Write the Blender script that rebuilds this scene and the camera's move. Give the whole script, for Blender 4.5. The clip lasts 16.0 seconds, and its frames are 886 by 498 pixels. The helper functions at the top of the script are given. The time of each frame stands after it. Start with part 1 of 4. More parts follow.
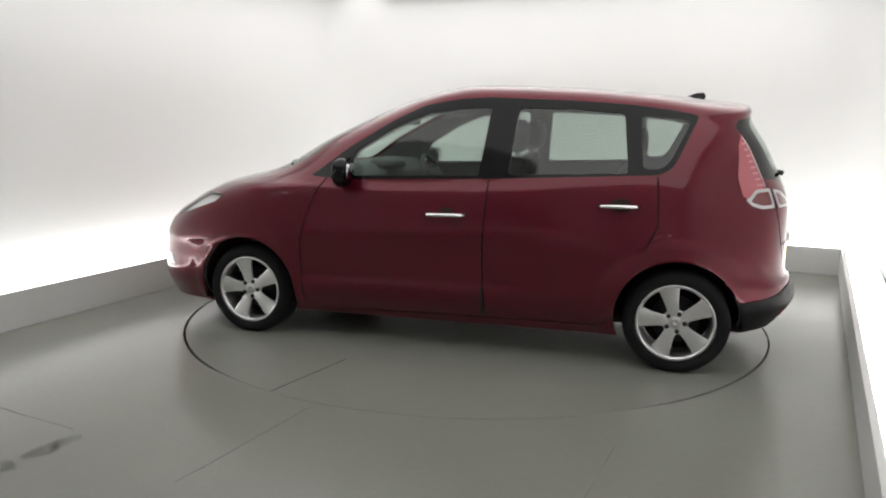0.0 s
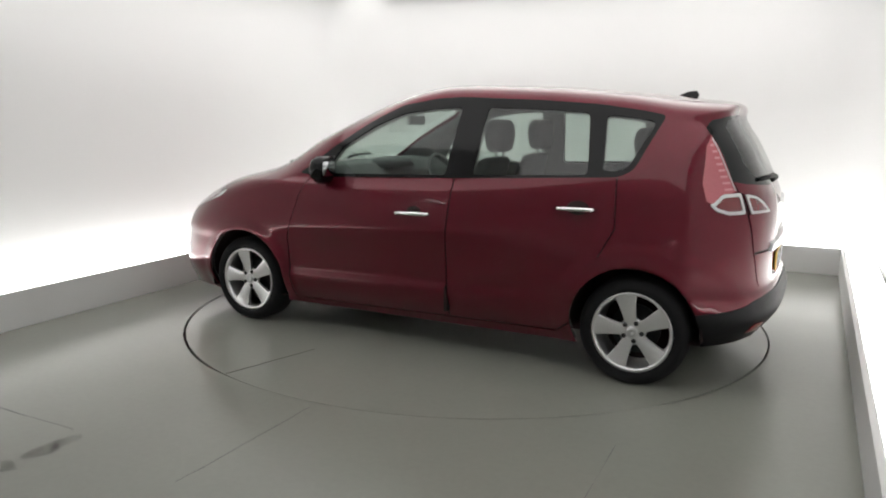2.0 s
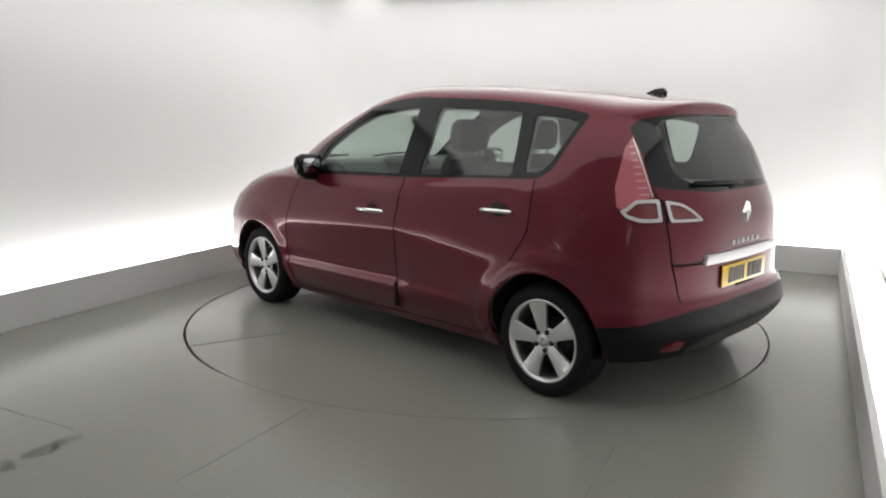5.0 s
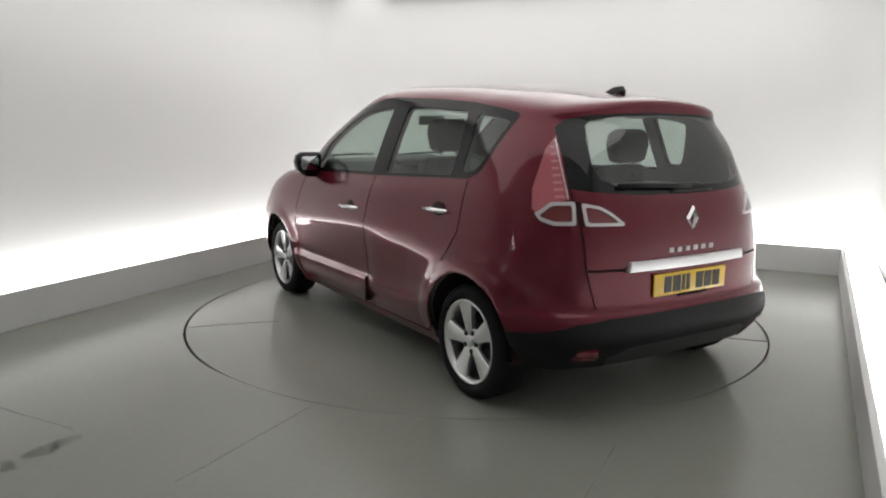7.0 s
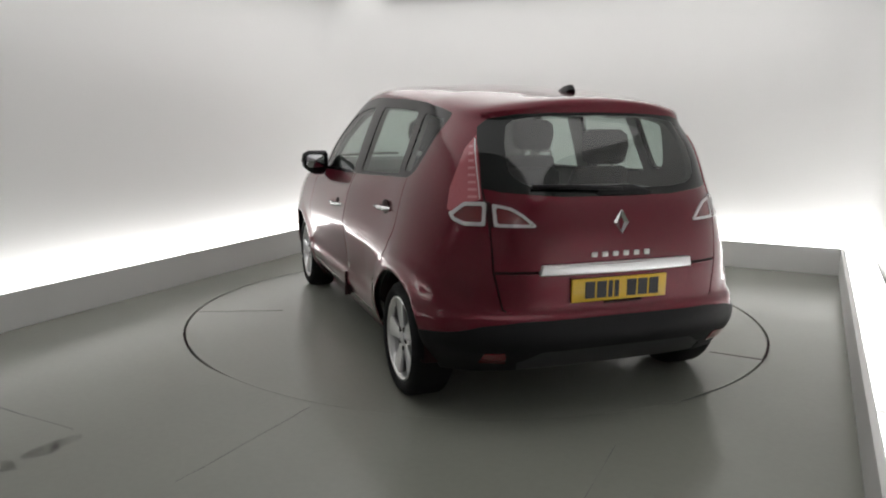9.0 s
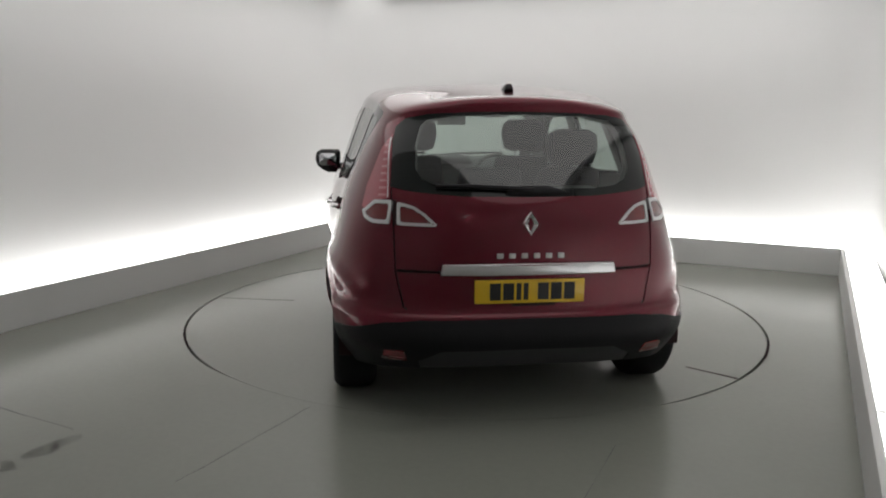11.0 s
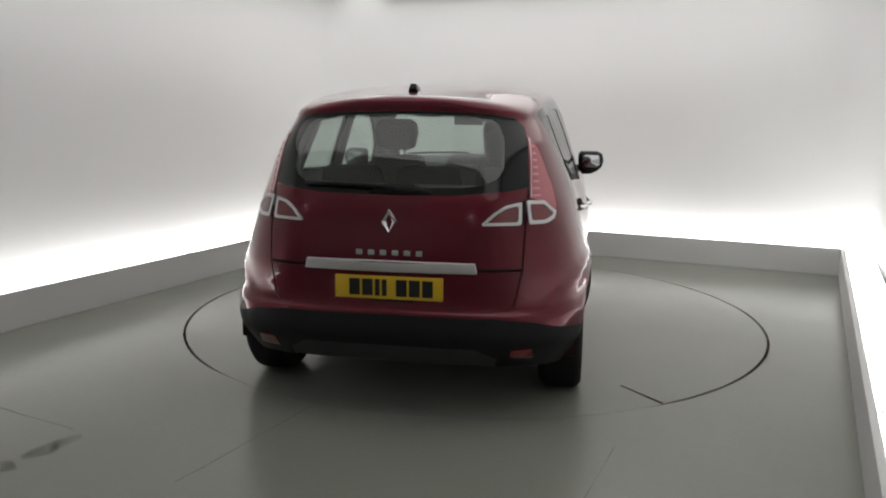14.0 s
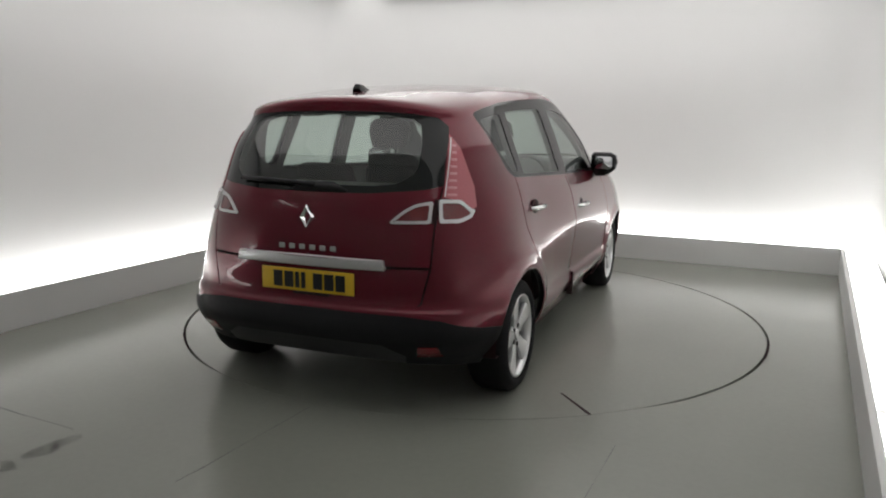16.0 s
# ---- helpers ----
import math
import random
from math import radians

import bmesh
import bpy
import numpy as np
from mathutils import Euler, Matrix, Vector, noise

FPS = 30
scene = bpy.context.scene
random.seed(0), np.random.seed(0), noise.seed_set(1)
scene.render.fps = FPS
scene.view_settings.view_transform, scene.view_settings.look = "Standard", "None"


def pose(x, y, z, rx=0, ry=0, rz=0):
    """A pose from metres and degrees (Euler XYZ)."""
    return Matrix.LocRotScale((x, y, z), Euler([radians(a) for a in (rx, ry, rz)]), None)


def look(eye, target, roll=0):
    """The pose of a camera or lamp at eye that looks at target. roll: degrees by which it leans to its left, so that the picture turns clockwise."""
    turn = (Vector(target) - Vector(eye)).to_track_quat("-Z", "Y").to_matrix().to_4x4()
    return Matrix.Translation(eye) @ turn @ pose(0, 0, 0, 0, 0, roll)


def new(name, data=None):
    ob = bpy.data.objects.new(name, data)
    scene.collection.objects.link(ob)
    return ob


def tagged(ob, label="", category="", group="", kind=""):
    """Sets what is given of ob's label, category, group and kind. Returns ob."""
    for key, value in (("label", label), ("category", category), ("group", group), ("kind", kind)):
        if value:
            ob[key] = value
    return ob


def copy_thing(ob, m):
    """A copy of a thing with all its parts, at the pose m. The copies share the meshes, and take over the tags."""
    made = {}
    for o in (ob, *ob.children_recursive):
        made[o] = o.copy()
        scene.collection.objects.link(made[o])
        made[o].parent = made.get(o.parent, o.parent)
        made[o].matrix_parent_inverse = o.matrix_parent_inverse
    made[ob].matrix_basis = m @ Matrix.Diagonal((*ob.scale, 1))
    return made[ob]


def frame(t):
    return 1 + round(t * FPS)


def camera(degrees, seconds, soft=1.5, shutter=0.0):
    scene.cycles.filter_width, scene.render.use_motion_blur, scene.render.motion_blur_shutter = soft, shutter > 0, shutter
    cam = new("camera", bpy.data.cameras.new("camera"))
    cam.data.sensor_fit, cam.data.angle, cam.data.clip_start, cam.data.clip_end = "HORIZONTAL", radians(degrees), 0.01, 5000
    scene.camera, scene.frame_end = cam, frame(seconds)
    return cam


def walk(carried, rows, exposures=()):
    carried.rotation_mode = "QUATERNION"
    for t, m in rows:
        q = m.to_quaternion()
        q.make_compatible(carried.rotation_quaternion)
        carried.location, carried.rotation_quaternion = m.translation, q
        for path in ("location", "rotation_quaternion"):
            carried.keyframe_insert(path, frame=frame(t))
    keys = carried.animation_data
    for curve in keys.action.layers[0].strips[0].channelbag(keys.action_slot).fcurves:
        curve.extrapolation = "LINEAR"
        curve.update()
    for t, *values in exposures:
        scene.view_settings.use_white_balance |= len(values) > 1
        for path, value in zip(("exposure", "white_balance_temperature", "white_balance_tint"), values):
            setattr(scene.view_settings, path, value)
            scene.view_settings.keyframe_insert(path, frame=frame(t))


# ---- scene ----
# camera: fixed on a stand near the entrance of the studio
cam = camera(62.22, 16.0, soft=2.0)
EYE = (2.0615, -4.9769, 1.4248)
AIM = (EYE[0] - 0.414128, EYE[1] + 0.893205, EYE[2] - 0.175167)
walk(cam, [(0, look(EYE, AIM, 0.42)), (16, look(EYE, AIM, 0.42))],
     exposures=[(0, 0.0), (4, -0.04), (8, -0.36), (9.2, -0.47), (11.5, -0.61), (13.5, -0.53), (16, -0.46)])

# turntable and car: angle of the car's nose, degrees, at each half second
ANGLES = [(0, 188.53), (0.5, 185.61), (1, 182.75), (1.5, 179.90), (2, 176.97), (2.5, 174.00), (3, 170.93), (3.5, 168.02),
          (4, 165.12), (6.5, 150.30), (7, 146.87), (7.5, 143.84), (8, 140.98), (8.5, 138.13), (9, 135.17), (11.5, 119.88),
          (12, 116.95), (12.5, 113.93), (13, 110.42), (13.5, 107.39), (14, 104.62), (14.5, 101.78), (15, 98.77),
          (15.5, 95.76), (16, 92.67)]
PIVOT = (0.0755, -0.1099)

# ---- light ----
world = bpy.data.worlds.new("studio_surround")
scene.world = world
world.use_nodes = True
world.node_tree.nodes["Background"].inputs[0].default_value = (0.8, 0.85, 0.9, 1)
world.node_tree.nodes["Background"].inputs[1].default_value = 0.02
TUBE_POWER = 6.8
CEILING_POWER = 0.90


# ---- materials ----
def material(name, color, rough=0.5, metal=0.0, coat=0.0, bump=0.0, scale=40.0, vary=0.0, spec=0.5, emit=0.0,
             transmission=0.0, ior=1.45, stretch=(1, 1, 1), big=0.0, bigscale=2.0):
    m = bpy.data.materials.new(name)
    m.use_nodes = True
    nt = m.node_tree
    p = nt.nodes["Principled BSDF"]
    p.inputs["Base Color"].default_value = (*color, 1)
    p.inputs["Roughness"].default_value = rough
    p.inputs["Metallic"].default_value = metal
    p.inputs["Coat Weight"].default_value = coat
    p.inputs["Coat Roughness"].default_value = 0.04
    p.inputs["Specular IOR Level"].default_value = spec
    p.inputs["Transmission Weight"].default_value = transmission
    p.inputs["IOR"].default_value = ior
    if emit:
        p.inputs["Emission Color"].default_value = (*color, 1)
        p.inputs["Emission Strength"].default_value = emit
    if vary or bump or big:
        co = nt.nodes.new("ShaderNodeTexCoord")
        mp = nt.nodes.new("ShaderNodeMapping")
        mp.inputs["Scale"].default_value = stretch
        nt.links.new(co.outputs["Object"], mp.inputs["Vector"])
        nz = nt.nodes.new("ShaderNodeTexNoise")
        nz.inputs["Scale"].default_value = scale
        nz.inputs["Detail"].default_value = 6
        nt.links.new(mp.outputs[0], nz.inputs["Vector"])
        nb = nt.nodes.new("ShaderNodeTexNoise")
        nb.inputs["Scale"].default_value = bigscale
        nb.inputs["Detail"].default_value = 4
        nt.links.new(mp.outputs[0], nb.inputs["Vector"])
        add = nt.nodes.new("ShaderNodeMath")
        add.operation = "MULTIPLY_ADD"
        nt.links.new(nz.outputs["Fac"], add.inputs[0])
        add.inputs[1].default_value = 2 * vary
        add.inputs[2].default_value = 1 - vary - big
        add2 = nt.nodes.new("ShaderNodeMath")
        add2.operation = "MULTIPLY_ADD"
        nt.links.new(nb.outputs["Fac"], add2.inputs[0])
        add2.inputs[1].default_value = 2 * big
        nt.links.new(add.outputs[0], add2.inputs[2])
        mix = nt.nodes.new("ShaderNodeMix")
        mix.data_type = "RGBA"
        mix.blend_type = "MULTIPLY"
        mix.inputs["Factor"].default_value = 1
        mix.inputs["A"].default_value = (*color, 1)
        nt.links.new(add2.outputs[0], mix.inputs["B"])
        nt.links.new(mix.outputs["Result"], p.inputs["Base Color"])
        if big:
            rr = nt.nodes.new("ShaderNodeMath")
            rr.operation = "MULTIPLY_ADD"
            nt.links.new(nb.outputs["Fac"], rr.inputs[0])
            rr.inputs[1].default_value = 0.5 * rough
            rr.inputs[2].default_value = 0.75 * rough
            nt.links.new(rr.outputs[0], p.inputs["Roughness"])
        if bump:
            bp = nt.nodes.new("ShaderNodeBump")
            bp.inputs["Strength"].default_value = bump
            bp.inputs["Distance"].default_value = 0.004
            nt.links.new(nz.outputs["Fac"], bp.inputs["Height"])
            nt.links.new(bp.outputs[0], p.inputs["Normal"])
    return m


def paint_material():
    """Dark cherry metallic lacquer: flakes under a clear coat, with a faint orange peel."""
    m = material("cherry_metallic_paint", (0.135, 0.010, 0.020), rough=0.28, metal=0.45, coat=1.0, spec=0.12)
    nt = m.node_tree
    p = nt.nodes["Principled BSDF"]
    p.inputs["Coat Roughness"].default_value = 0.04
    p.inputs["Coat IOR"].default_value = 1.43
    co = nt.nodes.new("ShaderNodeTexCoord")
    vo = nt.nodes.new("ShaderNodeTexVoronoi")
    vo.inputs["Scale"].default_value = 900
    nt.links.new(co.outputs["Object"], vo.inputs["Vector"])
    mix = nt.nodes.new("ShaderNodeMix")
    mix.data_type = "RGBA"
    mix.inputs["A"].default_value = (0.088, 0.0040, 0.0125, 1)
    mix.inputs["B"].default_value = (0.138, 0.0095, 0.0215, 1)
    nt.links.new(vo.outputs["Color"], mix.inputs["Factor"])
    nt.links.new(mix.outputs["Result"], p.inputs["Base Color"])
    nz = nt.nodes.new("ShaderNodeTexNoise")
    nz.inputs["Scale"].default_value = 55
    nt.links.new(co.outputs["Object"], nz.inputs["Vector"])
    bp = nt.nodes.new("ShaderNodeBump")
    bp.inputs["Strength"].default_value = 0.02
    bp.inputs["Distance"].default_value = 0.002
    nt.links.new(nz.outputs["Fac"], bp.inputs["Height"])
    nt.links.new(bp.outputs[0], p.inputs["Coat Normal"])
    return m


def glass_material(name, tint, rough=0.0, straight=0.08):
    """Thin tinted sheet: mostly clear, with mirror gloss that grows at a slant."""
    m = bpy.data.materials.new(name)
    m.use_nodes = True
    nt = m.node_tree
    nt.nodes.remove(nt.nodes["Principled BSDF"])
    out = nt.nodes["Material Output"]
    tr = nt.nodes.new("ShaderNodeBsdfTransparent")
    tr.inputs[0].default_value = (*tint, 1)
    gl = nt.nodes.new("ShaderNodeBsdfGlossy")
    gl.inputs["Roughness"].default_value = rough
    lw = nt.nodes.new("ShaderNodeLayerWeight")
    pw = nt.nodes.new("ShaderNodeMath")
    pw.operation = "POWER"
    nt.links.new(lw.outputs["Facing"], pw.inputs[0])
    pw.inputs[1].default_value = 5
    fr = nt.nodes.new("ShaderNodeMath")
    fr.operation = "MULTIPLY_ADD"
    nt.links.new(pw.outputs[0], fr.inputs[0])
    fr.inputs[1].default_value = 1 - straight
    fr.inputs[2].default_value = straight
    mx = nt.nodes.new("ShaderNodeMixShader")
    nt.links.new(fr.outputs[0], mx.inputs[0])
    nt.links.new(tr.outputs[0], mx.inputs[1])
    nt.links.new(gl.outputs[0], mx.inputs[2])
    nt.links.new(mx.outputs[0], out.inputs[0])
    return m


PAINT = paint_material()
GLASS = glass_material("green_tinted_glass", (0.62, 0.70, 0.66))
REAR_GLASS = glass_material("rear_glass", (0.70, 0.78, 0.74), straight=0.11)
LENS = glass_material("clear_lens", (0.9, 0.9, 0.9))
BLACK_GLOSS = material("black_gloss_trim", (0.007, 0.007, 0.008), rough=0.09, spec=0.32)
BLACK_GLASS = material("black_edge_glass", (0.007, 0.009, 0.009), rough=0.05, spec=0.45)
SHELF = material("grey_shelf_fabric", (0.40, 0.41, 0.40), rough=0.9, bump=0.3, scale=300, vary=0.1)
BLACK_PLASTIC = material("black_grained_plastic", (0.009, 0.009, 0.010), rough=0.5, spec=0.22, bump=0.3, scale=300, vary=0.1)
GREY_PLASTIC = material("grey_grained_plastic", (0.028, 0.028, 0.030), rough=0.45, bump=0.2, scale=300, vary=0.1)
# Near-black stands in for shade in gaps and hollows; also colours dark parts.
SHADE_AND_DARK_PARTS = material("gap_shade_and_dark_parts", (0.020, 0.005, 0.006), rough=0.9, vary=0.05)
RUBBER = material("tyre_rubber", (0.011, 0.011, 0.012), rough=0.8, spec=0.25, bump=0.25, scale=120, vary=0.2, big=0.15, bigscale=6)
ALLOY = material("silver_alloy", (0.76, 0.76, 0.77), rough=0.28, metal=0.85, vary=0.05, scale=80, bump=0.03)
DARK_STEEL = material("dark_steel", (0.05, 0.05, 0.052), rough=0.45, metal=0.7, vary=0.25, scale=60)
CHROME = material("chrome", (0.80, 0.80, 0.81), rough=0.10, metal=1.0, vary=0.03, scale=30)
# Tint darker than real mirrors, in place of a dark reflection.
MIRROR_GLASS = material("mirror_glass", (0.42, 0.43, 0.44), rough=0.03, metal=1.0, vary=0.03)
LAMP_BOWL = material("grey_lamp_bowl", (0.85, 0.85, 0.86), rough=0.25, metal=0.3, vary=0.2, scale=25)
LETTER = material("dull_silver_lettering", (0.45, 0.44, 0.44), rough=0.3, metal=0.7, vary=0.05)
SATIN = material("satin_silver", (0.66, 0.66, 0.67), rough=0.30, metal=0.8, vary=0.04, scale=60)
RED_LENS = material("red_lens", (0.18, 0.004, 0.008), rough=0.12, coat=1.0, vary=0.1, scale=150)
PINK_LENS = material("pale_red_lens", (0.41, 0.105, 0.125), rough=0.12, coat=1.0, vary=0.15, scale=120)
SMOKE_LENS = material("smoked_red_lens", (0.14, 0.018, 0.022), rough=0.10, coat=1.0, vary=0.2, scale=90)
# Lamp segments whose glint, strong only at some angles, is put into the colour.
SEGMENT_GLINT = material("pale_segment_glint", (0.55, 0.23, 0.26), rough=0.2, coat=0.5, vary=0.05)
PLATE_YELLOW = material("yellow_reflective_plate", (0.72, 0.46, 0.02), rough=0.35, coat=0.4, vary=0.05, scale=90)
PLATE_BLACK = material("plate_black", (0.012, 0.012, 0.012), rough=0.4, vary=0.05)
TRIM = material("charcoal_cabin_trim", (0.15, 0.158, 0.156), rough=0.7, bump=0.2, scale=160, vary=0.15)
HEADLINER = material("grey_headliner", (0.28, 0.285, 0.28), rough=0.9, bump=0.2, scale=300, vary=0.1)
FABRIC = material("dark_seat_fabric", (0.042, 0.045, 0.047), rough=0.9, bump=0.5, scale=400, vary=0.25, big=0.1, bigscale=8)
WALL_WHITE = material("white_studio_paint", (0.80, 0.80, 0.795), rough=0.75, bump=0.05, scale=90, vary=0.012, big=0.015, bigscale=0.7)
CEILING_WHITE = material("white_ceiling_paint", (0.82, 0.82, 0.82), rough=0.8, bump=0.05, scale=60, vary=0.015)
PLINTH_WHITE = material("pale_grey_plinth_paint", (0.62, 0.625, 0.615), rough=0.55, bump=0.08, scale=60, vary=0.03, big=0.03, bigscale=3)
FLOOR_GREY = material("grey_floor_paint", (0.232, 0.241, 0.210), rough=0.225, bump=0.05, scale=30, vary=0.05, big=0.09, bigscale=0.9)
DISC_GREY = material("grey_turntable_paint", (0.232, 0.241, 0.210), rough=0.225, bump=0.05, scale=30, vary=0.05, big=0.09, bigscale=0.9)
END_WALL_WHITE = material("white_end_wall_paint", (0.76, 0.76, 0.76), rough=0.6, vary=0.05, scale=20)
JOINT = material("dark_joint_filler", (0.10, 0.10, 0.095), rough=0.7, vary=0.3, scale=40)


def stain_material():
    """Broken dark rubber marks that let the floor show through."""
    m = material("rubber_marks", (0.075, 0.07, 0.062), rough=0.55)
    nt = m.node_tree
    co = nt.nodes.new("ShaderNodeTexCoord")
    nz = nt.nodes.new("ShaderNodeTexNoise")
    nz.inputs["Scale"].default_value = 14
    nz.inputs["Detail"].default_value = 6
    nt.links.new(co.outputs["Object"], nz.inputs["Vector"])
    rp = nt.nodes.new("ShaderNodeMapRange")
    rp.inputs["From Min"].default_value = 0.28
    rp.inputs["From Max"].default_value = 0.78
    rp.inputs["To Max"].default_value = 0.6
    nt.links.new(nz.outputs["Fac"], rp.inputs["Value"])
    nt.links.new(rp.outputs["Result"], nt.nodes["Principled BSDF"].inputs["Alpha"])
    return m


STAIN = stain_material()
TUBE_GLOW = material("acrylic_cover_glow", (1.0, 0.99, 0.97), emit=TUBE_POWER)
BATTEN_GLOW = material("fluorescent_glow", (1.0, 0.98, 0.96), emit=10.0)
PANEL_GLOW = material("diffuser_glow", (1.0, 0.99, 0.98), emit=CEILING_POWER)


# ---- mesh helpers ----
def part(name, bm, mat, parent=None, label="", smooth=True, normals=False):
    """Link a bmesh as one mesh object under a thing or a part."""
    me = bpy.data.meshes.new(name)
    vn = None
    if normals:
        bm.normal_update()
        vn = []
        for v in bm.verts:
            n = v.normal.copy()
            if abs(v.co.y) < 1e-4:
                n.y = 0
            vn.append(n.normalized())
    bm.to_mesh(me)
    bm.free()
    for f in me.polygons:
        f.use_smooth = smooth
    if vn:
        me.normals_split_custom_set_from_vertices(vn)
    me.materials.append(mat)
    ob = new(name, me)
    if parent:
        ob.parent = parent
    if label:
        ob["label"] = label
    return ob


def box_bm(sx, sy, sz, at=(0, 0, 0), bevel=0.0, seg=2, rot=None):
    bm = bmesh.new()
    bmesh.ops.create_cube(bm, size=1, matrix=Matrix.Diagonal((sx, sy, sz, 1)))
    if bevel:
        bmesh.ops.bevel(bm, geom=bm.edges[:], offset=bevel, segments=seg, affect="EDGES", profile=0.6)
    m = Matrix.Translation(at)
    if rot is not None:
        m = m @ rot
    bmesh.ops.transform(bm, matrix=m, verts=bm.verts)
    return bm


def cyl_bm(r1, r2, depth, seg=24, m=None, bevel=0.0):
    bm = bmesh.new()
    bmesh.ops.create_cone(bm, cap_ends=True, segments=seg, radius1=r1, radius2=r2, depth=depth)
    if bevel:
        ed = [e for e in bm.edges if len(e.link_faces) == 2 and any(len(f.verts) > 4 for f in e.link_faces)]
        bmesh.ops.bevel(bm, geom=ed, offset=bevel, segments=2, affect="EDGES", profile=0.5)
    if m is not None:
        bmesh.ops.transform(bm, matrix=m, verts=bm.verts)
    return bm


def lathe_bm(profile, seg=48):
    """Turn a closed (radius, y) profile about the y axis."""
    bm = bmesh.new()
    rings = []
    for k in range(seg):
        a = 2 * math.pi * k / seg
        rings.append([bm.verts.new((r * math.cos(a), y, r * math.sin(a))) for r, y in profile])
    n = len(profile)
    for k in range(seg):
        p, q = rings[k], rings[(k + 1) % seg]
        for i in range(n):
            j = (i + 1) % n
            bm.faces.new((p[i], p[j], q[j], q[i]))
    bmesh.ops.recalc_face_normals(bm, faces=bm.faces)
    return bm


def prism_bm(outline, d0, d1, place, bevel=0.0):
    """Extrude a flat outline; place(a, b, d) gives the point."""
    bm = bmesh.new()
    lo = [bm.verts.new(place(a, b, d0)) for a, b in outline]
    hi = [bm.verts.new(place(a, b, d1)) for a, b in outline]
    bm.faces.new(lo[::-1])
    bm.faces.new(hi)
    n = len(outline)
    for i in range(n):
        j = (i + 1) % n
        bm.faces.new((lo[i], lo[j], hi[j], hi[i]))
    bmesh.ops.recalc_face_normals(bm, faces=bm.faces)
    if bevel:
        bmesh.ops.bevel(bm, geom=bm.edges[:], offset=bevel, segments=2, affect="EDGES", profile=0.6)
    return bm


def sweep_bm(path, radius, seg=8, flat=1.0):
    """A round bar along a path of points; flat squeezes it in z."""
    bm = bmesh.new()
    pts = [Vector(p) for p in path]
    rings = []
    for i, p in enumerate(pts):
        d = (pts[min(i + 1, len(pts) - 1)] - pts[max(i - 1, 0)]).normalized()
        side = d.cross(Vector((0, 0, 1)))
        side = side.normalized() if side.length > 1e-4 else Vector((1, 0, 0))
        up = side.cross(d)
        rings.append([bm.verts.new(p + radius * (math.cos(a) * side + flat * math.sin(a) * up))
                      for a in (2 * math.pi * k / seg for k in range(seg))])
    for p, q in zip(rings, rings[1:]):
        for k in range(seg):
            bm.faces.new((p[k], p[(k + 1) % seg], q[(k + 1) % seg], q[k]))
    bm.faces.new(rings[0][::-1])
    bm.faces.new(rings[-1])
    bmesh.ops.recalc_face_normals(bm, faces=bm.faces)
    return bm


def loft_box_bm(layers):
    """A soft block from rounded-rectangle layers (centre x, y, z, half x, half y)."""
    bm = bmesh.new()
    rings = []
    for cx, cy, cz, hx, hy in layers:
        ring = []
        for k in range(20):
            a = 2 * math.pi * k / 20
            c, s = math.cos(a), math.sin(a)
            ring.append(bm.verts.new((cx + hx * math.copysign(abs(c) ** 0.5, c), cy + hy * math.copysign(abs(s) ** 0.5, s), cz)))
        rings.append(ring)
    for p, q in zip(rings, rings[1:]):
        for k in range(20):
            bm.faces.new((p[k], p[(k + 1) % 20], q[(k + 1) % 20], q[k]))
    bm.faces.new(rings[0][::-1])
    bm.faces.new(rings[-1])
    bmesh.ops.recalc_face_normals(bm, faces=bm.faces)
    return bm


def smooth_curve(knots, x):
    """Monotone cubic through (x, value) knots."""
    xs = [k[0] for k in knots]
    ys = [k[1] for k in knots]
    if x <= xs[0]:
        return ys[0]
    if x >= xs[-1]:
        return ys[-1]
    d = [(ys[i + 1] - ys[i]) / (xs[i + 1] - xs[i]) for i in range(len(xs) - 1)]
    m = [d[0]] + [0 if d[i - 1] * d[i] <= 0 else 2 * d[i - 1] * d[i] / (d[i - 1] + d[i]) for i in range(1, len(d))] + [d[-1]]
    i = max(k for k in range(len(xs) - 1) if xs[k] <= x)
    h = xs[i + 1] - xs[i]
    t = (x - xs[i]) / h
    return ((1 + 2 * t) * (1 - t) ** 2 * ys[i] + t * (1 - t) ** 2 * h * m[i]
            + t * t * (3 - 2 * t) * ys[i + 1] + t * t * (t - 1) * h * m[i + 1])


# ---- the studio room ----
XL, XR_BACK, XR_FRONT, YB, YF = -2.568, 2.590, 2.33, 2.686, -6.6
PLINTH_H, PLINTH_T, COVE = 0.255, 0.03, 0.26
WALL_TOP = 2.84


def xr(y):
    """The inner face of the plinth on the entrance side, which runs slightly aslant."""
    return XR_BACK + (XR_FRONT - XR_BACK) * (YB - y) / (YB + 5.3)


